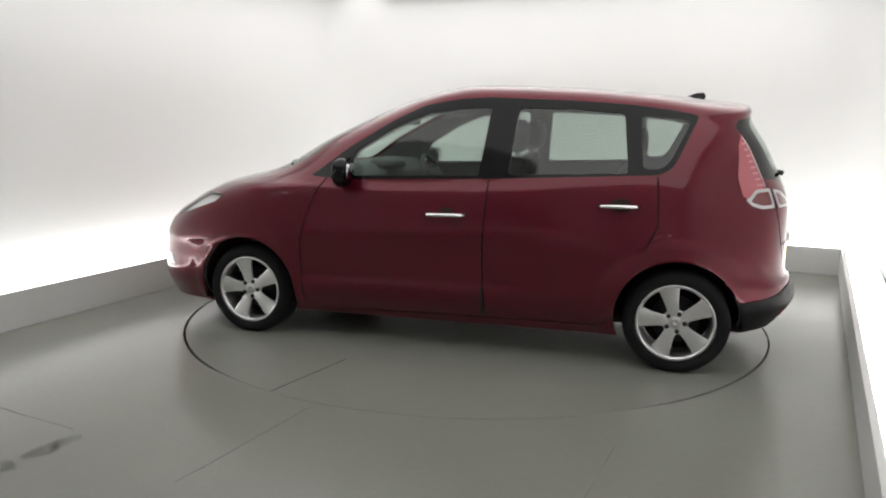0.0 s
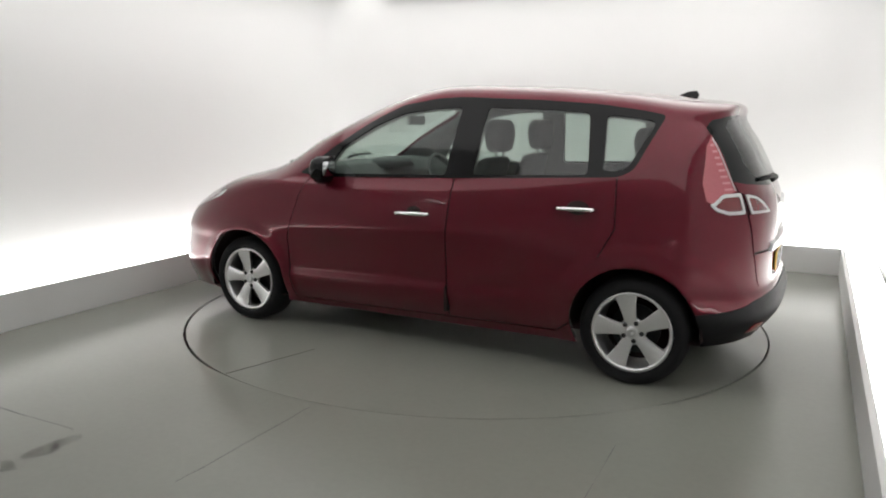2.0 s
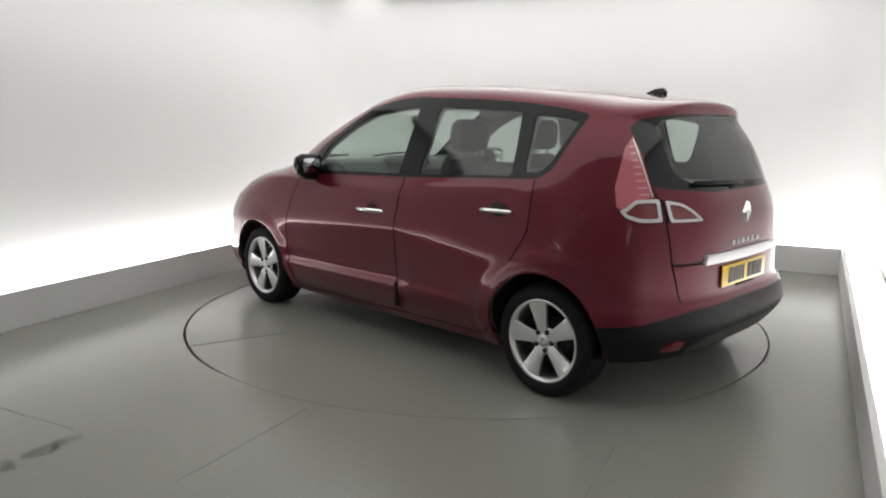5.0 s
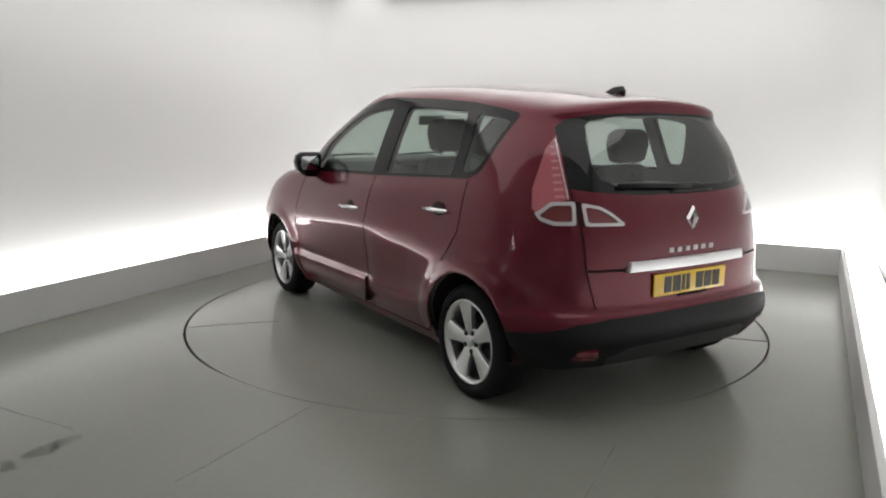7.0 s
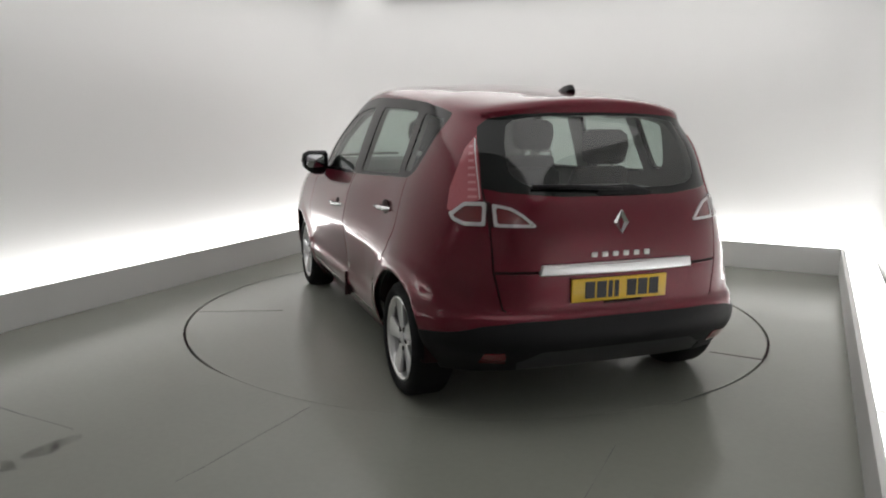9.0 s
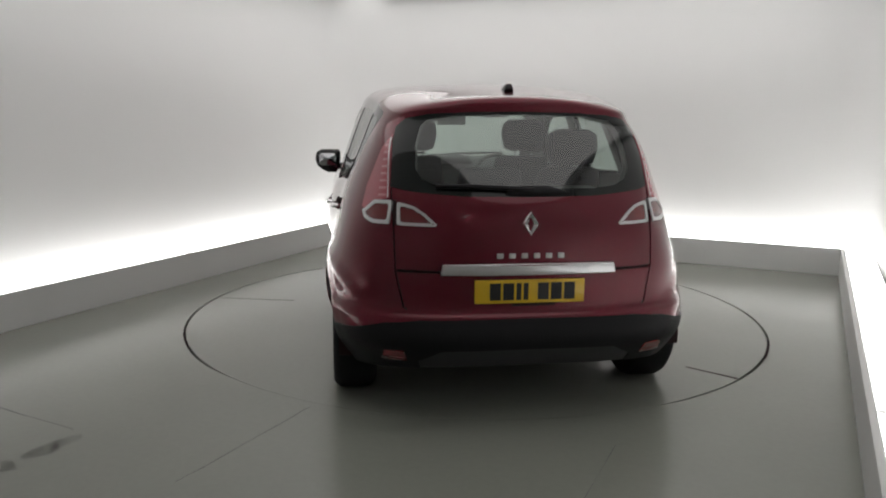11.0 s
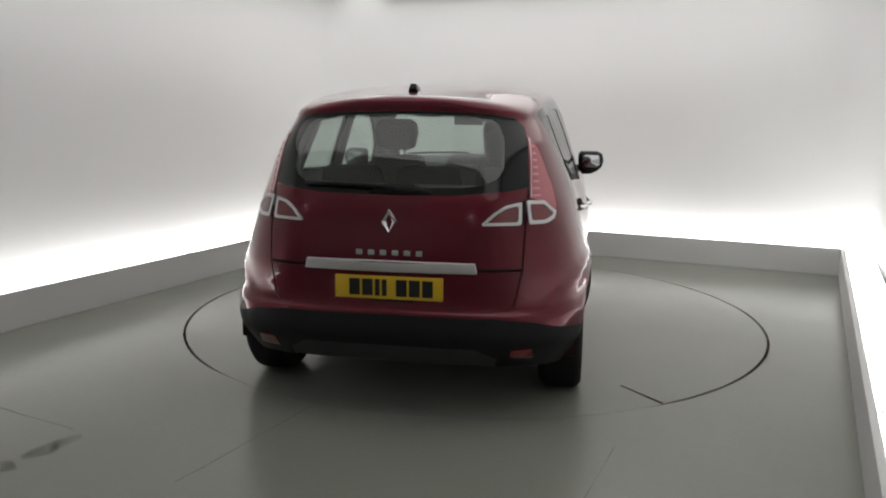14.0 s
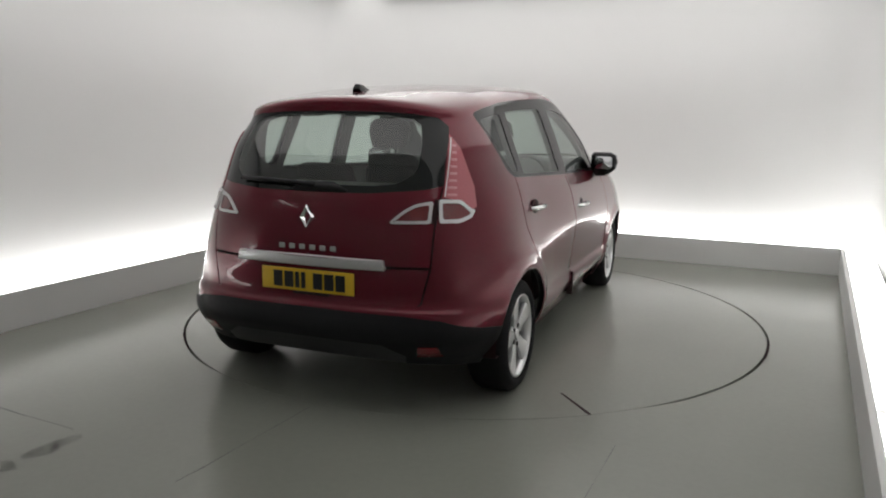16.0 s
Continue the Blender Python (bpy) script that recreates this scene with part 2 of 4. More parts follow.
def build_room():
    bm = bmesh.new()

    def lip(a):
        """The floor reaches closer to the plate along the front."""
        d = abs((math.degrees(a) - 284 + 180) % 360 - 180)
        return R_DISC - 0.0165 * min(1, max(0, (40 - d) / 8))

    hole = [bm.verts.new((lip(a) * math.cos(a), lip(a) * math.sin(a), 0)) for a in (2 * math.pi * k / 128 for k in range(128))]
    far = [bm.verts.new((8 * math.cos(a), 8 * math.sin(a), 0)) for a in (2 * math.pi * k / 128 for k in range(128))]
    low = [bm.verts.new((v.co.x, v.co.y, -0.03)) for v in hole]
    for k in range(128):
        j = (k + 1) % 128
        bm.faces.new((hole[k], far[k], far[j], hole[j]))
        bm.faces.new((low[k], hole[k], hole[j], low[j]))
    floor = part("floor", bm, FLOOR_GREY, smooth=False)
    tagged(floor, "grey painted concrete studio floor, slightly glossy", "floor", kind="structure")
    # joints between the floor sheets
    def joint(x0, y0, x1, y1, w):
        n = max(int(math.hypot(x1 - x0, y1 - y0) / 0.06), 2)
        d = Vector((x1 - x0, y1 - y0)).normalized()
        s = Vector((-d.y, d.x))
        left, right = [], []
        for k in range(n + 1):
            p = Vector((x0, y0)).lerp(Vector((x1, y1)), k / n)
            h = w * max(0.05, 0.25 + 1.1 * noise.noise(Vector((p.x * 5, p.y * 5, 3.1))))
            left.append((p.x + s.x * h, p.y + s.y * h))
            right.append((p.x - s.x * h, p.y - s.y * h))
        part("floor_joint", prism_bm(left + right[::-1], -0.002, 0.0012, lambda a, c, z: Vector((a, c, z))), JOINT, floor, "dark joint between floor sheets", smooth=False)

    joint(-0.030, -2.97, -0.018, -2.82, 0.010)
    joint(-0.018, -2.81, -0.012, -2.54, 0.0025)
    joint(-0.012, -2.53, -0.005, -2.34, 0.0075)
    joint(-0.005, -2.33, 0.0, -2.10, 0.004)
    joint(1.462, -2.75, 1.475, -1.88, 0.0025)
    joint(-1.9, -2.745, -1.15, -2.790, 0.006)
    joint(-1.13, -2.79, -0.82, -2.800, 0.002)
    # rubbed dark stain along a joint
    for k, (x, y, a, c) in enumerate(((-0.735, -2.925, 0.045, 0.085), (-0.745, -3.01, 0.065, 0.075), (-0.765, -3.19, 0.07, 0.05))):
        bm = bmesh.new()
        ring = []
        for q in range(40):
            f = 2 * math.pi * q / 40
            r = 1 + 0.55 * noise.noise(Vector((math.cos(f) * 1.7 + 9 * k, math.sin(f) * 1.7, 0.5)))
            ring.append(bm.verts.new((x + a * r * math.cos(f), y + c * r * math.sin(f), 0.0014)))
        bm.faces.new(ring)
        part("floor_stain", bm, STAIN, floor, "dark rubbed stain", smooth=False)
    # Near-black sheet holds the shade inside the rim gap.
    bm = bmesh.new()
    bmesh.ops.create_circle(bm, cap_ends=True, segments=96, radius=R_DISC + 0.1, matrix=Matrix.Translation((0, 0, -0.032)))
    pit = part("turntable_pit", bm, SHADE_AND_DARK_PARTS, smooth=False)
    tagged(pit, "near-black sheet for the shade in the gap round the turntable", "pit", kind="structure")

    # walls: one sheet round three sides with rounded corners, rolled over at the top
    wl, wr, wb = XL - COVE, XR_BACK + COVE, YB + COVE
    plan = [(wl, YF)]
    for r, cx, cy, a0 in ((0.75, wl + 0.75, wb - 0.75, 180), (0.35, wr - 0.35, wb - 0.35, 90)):
        plan += [(cx + r * math.cos(math.radians(a0 - 4.5 * k)), cy + r * math.sin(math.radians(a0 - 4.5 * k))) for k in range(21)]
    plan += [(wr, YF)]

    def wall(name, pts, label, mat):
        b = bmesh.new()
        rows = []
        for x, y in pts:
            rows.append([b.verts.new((x, y, z)) for z in (0, 0.5, 1.5, WALL_TOP)])
        out = []
        for i, (x, y) in enumerate(pts):
            p0, p1 = Vector(pts[max(i - 1, 0)]), Vector(pts[min(i + 1, len(pts) - 1)])
            d = (p1 - p0).normalized()
            out.append([b.verts.new((x - d.y * 0.15, y + d.x * 0.15, z)) for z in (0, WALL_TOP)])
        for i in range(len(pts) - 1):
            for k in range(3):
                b.faces.new((rows[i][k], rows[i + 1][k], rows[i + 1][k + 1], rows[i][k + 1]))
            b.faces.new((out[i][0], out[i][1], out[i + 1][1], out[i + 1][0]))
            b.faces.new((rows[i][3], rows[i + 1][3], out[i + 1][1], out[i][1]))
        bmesh.ops.recalc_face_normals(b, faces=b.faces)
        return tagged(part(name, b, mat), label, "wall", kind="structure")

    wall("wall_cyclorama", plan, "seamless white studio wall with rounded corners, lit from below", WALL_WHITE)
    # Unseen wall that closes the room; its white is chosen to brighten the tailgate.
    wall("wall_entrance", [(wr + 0.01, YF - 0.005), (wl - 0.01, YF - 0.005)], "unseen plain white wall added behind the camera", END_WALL_WHITE)

    bm = box_bm(wr - wl + 0.4, wb - YF + 0.4, 0.12, ((wl + wr) / 2, (wb + YF) / 2, WALL_TOP + 0.064))
    tagged(part("ceiling", bm, CEILING_WHITE, smooth=False), "flat white studio ceiling", "ceiling", kind="structure")

    # plinth that hides the tubes
    def plinth(name, a, b, label):
        a, b = Vector((*a, 0)), Vector((*b, 0))
        d = (b - a).normalized()
        n = Vector((-d.y, d.x, 0))
        h = PLINTH_H
        bm2 = prism_bm([(0, 0), ((b - a).length, 0), ((b - a).length, h), (0, h)], 0, PLINTH_T,
                       lambda u, z, t: a + d * u + n * t + Vector((0, 0, z)), bevel=0.004)
        return tagged(part(name, bm2, PLINTH_WHITE, smooth=False), label, "plinth", kind="structure")

    plinth("plinth_west", (XL, YF + 0.02), (XL, YB + PLINTH_T), "low pale plinth board in front of the wall lights")
    plinth("plinth_north", (XL + 0.002, YB), (XR_BACK - 0.002, YB), "low pale plinth board in front of the wall lights")
    plinth("plinth_east", (xr(YB + PLINTH_T), YB + PLINTH_T), (xr(YF + 0.02), YF + 0.02), "low pale plinth board in front of the wall lights")


R_DISC = 2.062


def light_cover(length):
    """One stretch of the light trough behind the plinth: a box under a glowing acrylic cover."""
    root = new("wall_washer_light")
    tagged(root, "white light trough with a glowing acrylic cover behind the plinth", "light trough", group="light troughs behind the plinth")
    part("trough", box_bm(length, COVE - PLINTH_T - 0.012, 0.10, (0, 0, -0.062), 0.004), PLINTH_WHITE, root)
    part("cover", box_bm(length - 0.006, COVE - PLINTH_T - 0.016, 0.010, (0, 0, -0.006), 0.003), TUBE_GLOW, root, "glowing white acrylic cover")
    for s in (-1, 1):
        part("end_clip", box_bm(0.010, COVE - PLINTH_T - 0.014, 0.006, (s * (length / 2 - 0.006), 0, 0.002), 0.001), PLINTH_WHITE, root)
    return root


def build_lights():
    mid = (COVE + PLINTH_T) / 2
    spots = []
    run = (XR_BACK - XL + 2 * COVE - 0.04) / 4
    for k in range(5):
        spots.append((XL - mid, YB + PLINTH_T - 0.008 - 0.72 - 1.45 * k, 90))
    for k in range(4):
        spots.append((XL - COVE + 0.02 + run * (k + 0.5), YB + mid, 0))
    tilt = math.degrees(math.atan2(XR_BACK - XR_FRONT, YB + 5.3))
    for k in range(4):
        y = YB + PLINTH_T - 0.008 - 0.72 - 1.45 * k
        spots.append((xr(y) + mid, y, 90 - tilt))
    first, cross = light_cover(1.44), light_cover(run - 0.005)
    used = set()
    for x, y, a in spots:
        m = pose(x, y, PLINTH_H - 0.003, 0, 0, a)
        src = cross if a == 0 else first
        if src not in used:
            used.add(src)
            src.matrix_basis = m
        else:
            copy_thing(src, m)
    # luminous ceiling over the turntable
    root = new("ceiling_light")
    tagged(root, "large white luminous stretched ceiling in a thin frame", "ceiling light")
    lx, ly = 5.36, 6.06
    part("diffuser", box_bm(lx, ly, 0.02, (0, 0, -0.012), 0.004), PANEL_GLOW, root)
    for sx, sy, wx, wy in ((0, 1, lx + 0.06, 0.03), (0, -1, lx + 0.06, 0.03), (1, 0, 0.03, ly), (-1, 0, 0.03, ly)):
        part("frame", box_bm(wx, wy, 0.03, (sx * (lx / 2 + 0.016), sy * (ly / 2 + 0.016), -0.015), 0.004), PLINTH_WHITE, root)
    root.matrix_basis = pose(0, -0.17, WALL_TOP + 0.003, 0, 0, 0)
    # two fluorescent battens under the ceiling near the entrance, which show as streaks in the tailgate
    batten = new("fluorescent_batten")
    tagged(batten, "slim white fluorescent batten with one glowing tube under the ceiling", "tube light", group="tube lights by the entrance")
    part("housing", box_bm(0.06, 1.0, 0.11, (0, 0, 0.013), 0.006), PLINTH_WHITE, batten, "white metal housing")
    part("tube", cyl_bm(0.014, 0.014, 0.92, 12, Matrix.Translation((0, 0, -0.064)) @ Matrix.Rotation(math.pi / 2, 4, "X")), BATTEN_GLOW, batten, "glowing tube")
    for s in (-1, 1):
        part("lamp_holder", box_bm(0.03, 0.016, 0.05, (0, s * 0.468, -0.060), 0.004), PLINTH_WHITE, batten, "white lamp holder")
    batten.matrix_basis = pose(2.66, -5.45, WALL_TOP - 0.068)
    copy_thing(batten, pose(-2.66, -5.45, WALL_TOP - 0.068))


def build_turntable():
    """The disc, split by its seams into plates."""
    disc = new("turntable")
    tagged(disc, "round grey painted turntable plate with dark seams, carrying the car", "turntable")
    def rim(k, n=180):
        """The plate is cut a little short along the arc that begins at its open seam."""
        a = 2 * math.pi * k / n
        past = (math.degrees(a) - 216.4) % 360
        gap = 0.0125 + 0.0055 * min(1, max(0, (300 - past) / 25))
        return a, R_DISC - gap

    bm = bmesh.new()
    c0 = [bm.verts.new((r * math.cos(a), r * math.sin(a), 0.001)) for a, r in (rim(k) for k in range(180))]
    c1 = [bm.verts.new((v.co.x, v.co.y, -0.028)) for v in c0]
    bm.faces.new(c0)
    for k in range(180):
        j = (k + 1) % 180
        bm.faces.new((c0[k], c1[k], c1[j], c0[j]))
    bmesh.ops.recalc_face_normals(bm, faces=bm.faces)
    part("plate", bm, DISC_GREY, disc, smooth=False)

    def seam(a, b, w):
        a, b = Vector(a), Vector(b)
        d = (b - a).normalized()
        n = Vector((-d.y, d.x)) * w / 2
        q = [a + n, a - n, b - n * 0.6, b + n * 0.6]
        part("seam", prism_bm([(v.x, v.y) for v in q], -0.002, 0.0024, lambda x, y, z: Vector((x, y, z))), SHADE_AND_DARK_PARTS, disc, "dark open seam", smooth=False)

    seam((-1.645, -1.215), (-1.42, -1.02), 0.018)
    seam((0.60, 1.945), (0.44, 1.35), 0.0035)
    return disc


# ---- the car: x to its nose, y to its left side, z up, from the middle of the wheelbase ----
HALF_BASE, HUB_Z, TYRE_R, RIM_R = 1.358, 0.288, 0.297, 0.217
# feature lines that run round the body from the tail's middle to the nose's middle:
# rear end, front end, half width, start of the rear rounding, start of the front rounding, their roundness, height over x
LINES = [
    (-1.97, 2.16, 0.800, -1.25, 1.30, 3.6, 4.0, ((-1.97, 0.27), (-1.7, 0.24), (-1.0, 0.175), (1.0, 0.165), (2.1, 0.19))),
    (-2.055, 2.22, 0.880, -1.20, 1.30, 3.6, 3.5, ((-2.05, 0.40), (-1.6, 0.36), (-1.0, 0.33), (1.0, 0.30), (2.2, 0.34))),
    (-2.032, 2.25, 0.908, -1.15, 1.25, 3.6, 3.0, ((-2.05, 0.508), (-1.2, 0.47), (1.0, 0.44), (2.2, 0.48))),
    (-2.008, 2.25, 0.914, -1.12, 1.22, 3.4, 2.9, ((-2.05, 0.552), (-1.6, 0.575), (-1.2, 0.60), (1.0, 0.56), (2.2, 0.56))),
    (-2.004, 2.23, 0.924, -1.09, 1.20, 3.3, 2.9, ((-2.05, 0.70), (-1.2, 0.735), (0.0, 0.730), (1.0, 0.685), (2.2, 0.64))),
    (-2.003, 2.14, 0.900, -1.04, 1.10, 3.2, 2.8, ((-2.05, 0.90), (-1.2, 0.89), (0.8, 0.86), (1.5, 0.85), (2.2, 0.74))),
    (-1.980, 1.80, 0.872, -0.98, 0.95, 3.2, 2.8, ((-2.0, 1.01), (-1.2, 1.01), (0.6, 0.965), (1.2, 0.98), (1.8, 0.955))),
    (-1.940, 1.31, 0.836, -0.94, 0.50, 3.4, 3.4, ((-2.0, 1.092), (-1.23, 1.112), (-0.27, 1.066), (0.65, 1.040), (1.0, 1.060), (1.3, 1.085))),
    (-1.850, 0.96, 0.763, -0.92, 0.25, 4.0, 3.4, ((-1.9, 1.265), (-1.0, 1.290), (0.2, 1.285), (0.9, 1.275))),
    (-1.755, 0.56, 0.688, -0.92, 0.00, 4.5, 3.2, ((-1.8, 1.415), (-1.4, 1.440), (-0.8, 1.478), (0.0, 1.486), (0.5, 1.458))),
    (-1.752, 0.35, 0.633, -0.95, -0.20, 4.6, 3.0, ((-1.8, 1.476), (-1.3, 1.511), (-0.7, 1.555), (-0.1, 1.571), (0.3, 1.544))),
    (-1.738, 0.22, 0.508, -0.90, -0.25, 4.0, 2.8, ((-1.75, 1.507), (-1.3, 1.544), (-0.7, 1.594), (-0.1, 1.611), (0.2, 1.588))),
    (-1.700, 0.14, 0.260, -0.80, -0.28, 3.0, 2.6, ((-1.7, 1.521), (-1.3, 1.563), (-0.7, 1.614), (-0.1, 1.631), (0.15, 1.614))),
]


def taper(x, z):
    """How far the flanks draw in towards the tail, more so above the wheels."""
    f = min(1, max(0, (-0.15 - x) / 0.95))
    g = min(1, max(0, (z - 0.48) / 0.50))
    h = min(1, max(0, (z - 1.02) / 0.25))
    return 1 - 0.050 * f * f * (3 - 2 * f) * (g * g * (3 - 2 * g) + 0.12 * h * h * (3 - 2 * h))


NREAR, NSIDE, NFRONT, NSUB = 28, 150, 28, 6


def line_points(spec):
    xr_, xf_, w, xa, xb, nr, nf, zk = spec
    xr_ *= 0.994
    xf_ += 0.05 if zk[0][1] < 0.95 else 0.02
    dense = []
    for k in range(241):
        f = (math.pi / 2) * k / 240
        dense.append((xa - (xa - xr_) * max(math.cos(f), 0) ** (2 / nr), w * math.sin(f) ** (2 / nr)))
    mid = [(xa + (xb - xa) * k / 60, w) for k in range(1, 60)]
    front = []
    for k in range(241):
        f = (math.pi / 2) * (1 - k / 240)
        front.append((xb + (xf_ - xb) * max(math.cos(f), 0) ** (2 / nf), w * math.sin(f) ** (2 / nf)))

    def resample(pts, n, ends=True):
        acc = [0]
        for p, q in zip(pts, pts[1:]):
            acc.append(acc[-1] + math.hypot(q[0] - p[0], q[1] - p[1]))
        out = []
        for k in range(n):
            s = acc[-1] * k / (n - 1)
            out.append((float(np.interp(s, acc, [p[0] for p in pts])), float(np.interp(s, acc, [p[1] for p in pts]))))
        return out

    ir, iff = 120, 120
    a = resample(dense[:ir + 1], NREAR)
    b = resample(dense[ir:] + mid + front[:iff + 1], NSIDE)
    c = resample(front[iff:], NFRONT)
    plan = a + b[1:] + c[1:]
    out = []
    for x, y in plan:
        z = smooth_curve(zk, x)
        if zk[0][1] > 1.40:
            # the rear edge of the roof droops towards the corners
            f = min(1, max(0, (-1.15 - x) / 0.45))
            z -= 0.032 * f * f * (3 - 2 * f) * (y / 0.62) ** 2
        out.append(Vector((x, y * taper(x, z), z)))
    return out


def catmull(p0, p1, p2, p3, t):
    return 0.5 * ((2 * p1) + (p2 - p0) * t + (2 * p0 - 5 * p1 + 4 * p2 - p3) * t * t + (3 * p1 - p0 - 3 * p2 + p3) * t ** 3)


def half_shell():
    """The left half of the body as one smooth sheet."""
    net = [line_points(s) for s in LINES]
    spine = [Vector((-1.68 + 1.78 * (p.x - net[-1][0].x) / (net[-1][-1].x - net[-1][0].x), 0, 0)) for p in net[-1]]
    for p in spine:
        p.z = smooth_curve(((-1.68, 1.524), (-1.3, 1.569), (-0.7, 1.620), (-0.1, 1.637), (0.10, 1.622)), p.x)
    net.append(spine)
    rows = []
    n = len(net)
    for i in range(n - 1):
        a, b, c, d = net[max(i - 1, 0)], net[i], net[i + 1], net[min(i + 2, n - 1)]
        for k in range(NSUB):
            t = k / NSUB
            rows.append([catmull(a[j], b[j], c[j], d[j], t) for j in range(len(b))])
    rows.append(net[-1])
    bm = bmesh.new()
    vs = []
    for r in rows:
        line = []
        for j, p in enumerate(r):
            y = 0.0 if j in (0, len(r) - 1) else max(p.y, 0)
            if y > 0.6 and p.z < 0.85:
                # flared lips round the wheel arches
                d = math.hypot(abs(p.x) - HALF_BASE, p.z - 0.305)
                y += 0.008 * math.exp(-((d - 0.356) / 0.028) ** 2)
                # broad flares with a crisp upper edge; behind the rear wheel the edge runs on towards the tail
                dx, rim = abs(p.x) - HALF_BASE, 0.455 if p.x < 0 else 0.425
                d = math.hypot(dx * (0.72 if p.x < -HALF_BASE else 1.0), p.z - 0.305)
                f = min(1, max(0, (rim - d) / 0.022))
                y += (0.011 if p.x < 0 else 0.006) * f * f * (3 - 2 * f)
            if y > 0.6 and -1.0 < p.x < 1.1:
                # a crease along the doors, lower at its front end; the panel draws in below it down to a ledge over the sill
                low = 0.715 + 0.05 * (0.5 - p.x) - p.z
                if low > 0:
                    f = min(1, max(0, (p.x + 1.0) / 0.25)) * min(1, max(0, (1.1 - p.x) / 0.2))
                    g = min(1, max(0, (p.z - 0.365 - 0.02 * (0.8 - p.x)) / 0.075))
                    y -= f * (0.6 + 0.4 * min(1, max(0, (p.x + 0.35) / 0.1))) * g * g * (3 - 2 * g) * (0.008 * (1 - math.exp(-low / 0.02)) + 0.050 * low)
            line.append(bm.verts.new((p.x, y, p.z)))
        vs.append(line)
    for r, s in zip(vs, vs[1:]):
        for j in range(len(r) - 1):
            bm.faces.new((r[j], s[j], s[j + 1], r[j + 1]))
    bmesh.ops.remove_doubles(bm, verts=bm.verts, dist=1e-5)
    bmesh.ops.recalc_face_normals(bm, faces=bm.faces)
    c = sum((f.normal.dot(f.calc_center_median() - Vector((0, 0, 0.8))) for f in bm.faces))
    if c < 0:
        bmesh.ops.reverse_faces(bm, faces=bm.faces)
    return bm


def inside(p, poly):
    x, y = p
    hit = False
    for (x0, y0), (x1, y1) in zip(poly, poly[1:] + poly[:1]):
        if (y0 > y) != (y1 > y) and x < (x1 - x0) * (y - y0) / (y1 - y0) + x0:
            hit = not hit
    return hit


SIDE = (Vector((1, 0, 0)), Vector((0, 0, 1)), Vector((0, 1, 0)))
REAR = (Vector((0, 1, 0)), Vector((0, 0, 1)), Vector((-1, 0, 0)))
FRONT = (Vector((0, 1, 0)), Vector((0, 0, 1)), Vector((1, 0, 0)))
QUARTER = (Vector((1, 1, 0)).normalized(), Vector((0, 0, 1)), Vector((-1, 1, 0)).normalized())


def mark(bm, layer, poly, axes, value, only=(0,), keep=None, facing=0.12):
    """Cut the sheet along an outline seen along an axis, and give the faces inside it a class."""
    ea, eb, ec = axes
    lo = (min(p[0] for p in poly) - 0.1, min(p[1] for p in poly) - 0.1)
    hi = (max(p[0] for p in poly) + 0.1, max(p[1] for p in poly) + 0.1)

    def near():
        for f in bm.faces:
            if f[layer] in only and f.normal.dot(ec) > facing:
                c = f.calc_center_median()
                a, b = c.dot(ea), c.dot(eb)
                if lo[0] < a < hi[0] and lo[1] < b < hi[1] and (keep is None or keep(c)):
                    yield f, a, b

    for (a0, b0), (a1, b1) in zip(poly, poly[1:] + poly[:1]):
        ln = math.hypot(a1 - a0, b1 - b0)
        if ln < 1e-6:
            continue
        na, nb = (b1 - b0) / ln, -(a1 - a0) / ln
        faces = [f for f, a, b in near()
                 if abs((a - a0) * na + (b - b0) * nb) < 0.05
                 and -0.05 < (a - a0) * -nb + (b - b0) * na < ln + 0.05]
        geom = set(faces)
        for f in faces:
            geom.update(f.edges)
            geom.update(f.verts)
        bmesh.ops.bisect_plane(bm, geom=list(geom), dist=1e-5, plane_co=ea * a0 + eb * b0, plane_no=ea * na + eb * nb)
    bm.normal_update()
    for f, a, b in list(near()):
        if inside((a, b), poly):
            f[layer] = value


def ribbon(pts, w):
    """The outline of a strip of width w along an open line of points."""
    left, right = [], []
    for i, p in enumerate(pts):
        a, b = Vector(pts[max(i - 1, 0)]), Vector(pts[min(i + 1, len(pts) - 1)])
        d = (b - a).normalized()
        n = Vector((-d.y, d.x)) * w / 2
        left.append((p[0] + n.x, p[1] + n.y))
        right.append((p[0] - n.x, p[1] - n.y))
    return left + right[::-1]


def circle(cx, cz, r, n=28):
    return [(cx + r * math.cos(2 * math.pi * k / n), cz + r * math.sin(2 * math.pi * k / n)) for k in range(n)]


def inset(poly, d):
    """Shrink an outline by d towards its inside."""
    area = sum(p[0] * q[1] - q[0] * p[1] for p, q in zip(poly, poly[1:] + poly[:1]))
    s = 1 if area > 0 else -1
    out = []
    n = len(poly)
    for i in range(n):
        p0, p1, p2 = Vector(poly[i - 1]), Vector(poly[i]), Vector(poly[(i + 1) % n])
        d1, d2 = (p1 - p0).normalized(), (p2 - p1).normalized()
        n1, n2 = Vector((-d1.y, d1.x)) * s, Vector((-d2.y, d2.x)) * s
        b = (n1 + n2).normalized()
        k = d / max(b.dot(n1), 0.45)
        out.append(tuple(p1 + b * k))
    return out


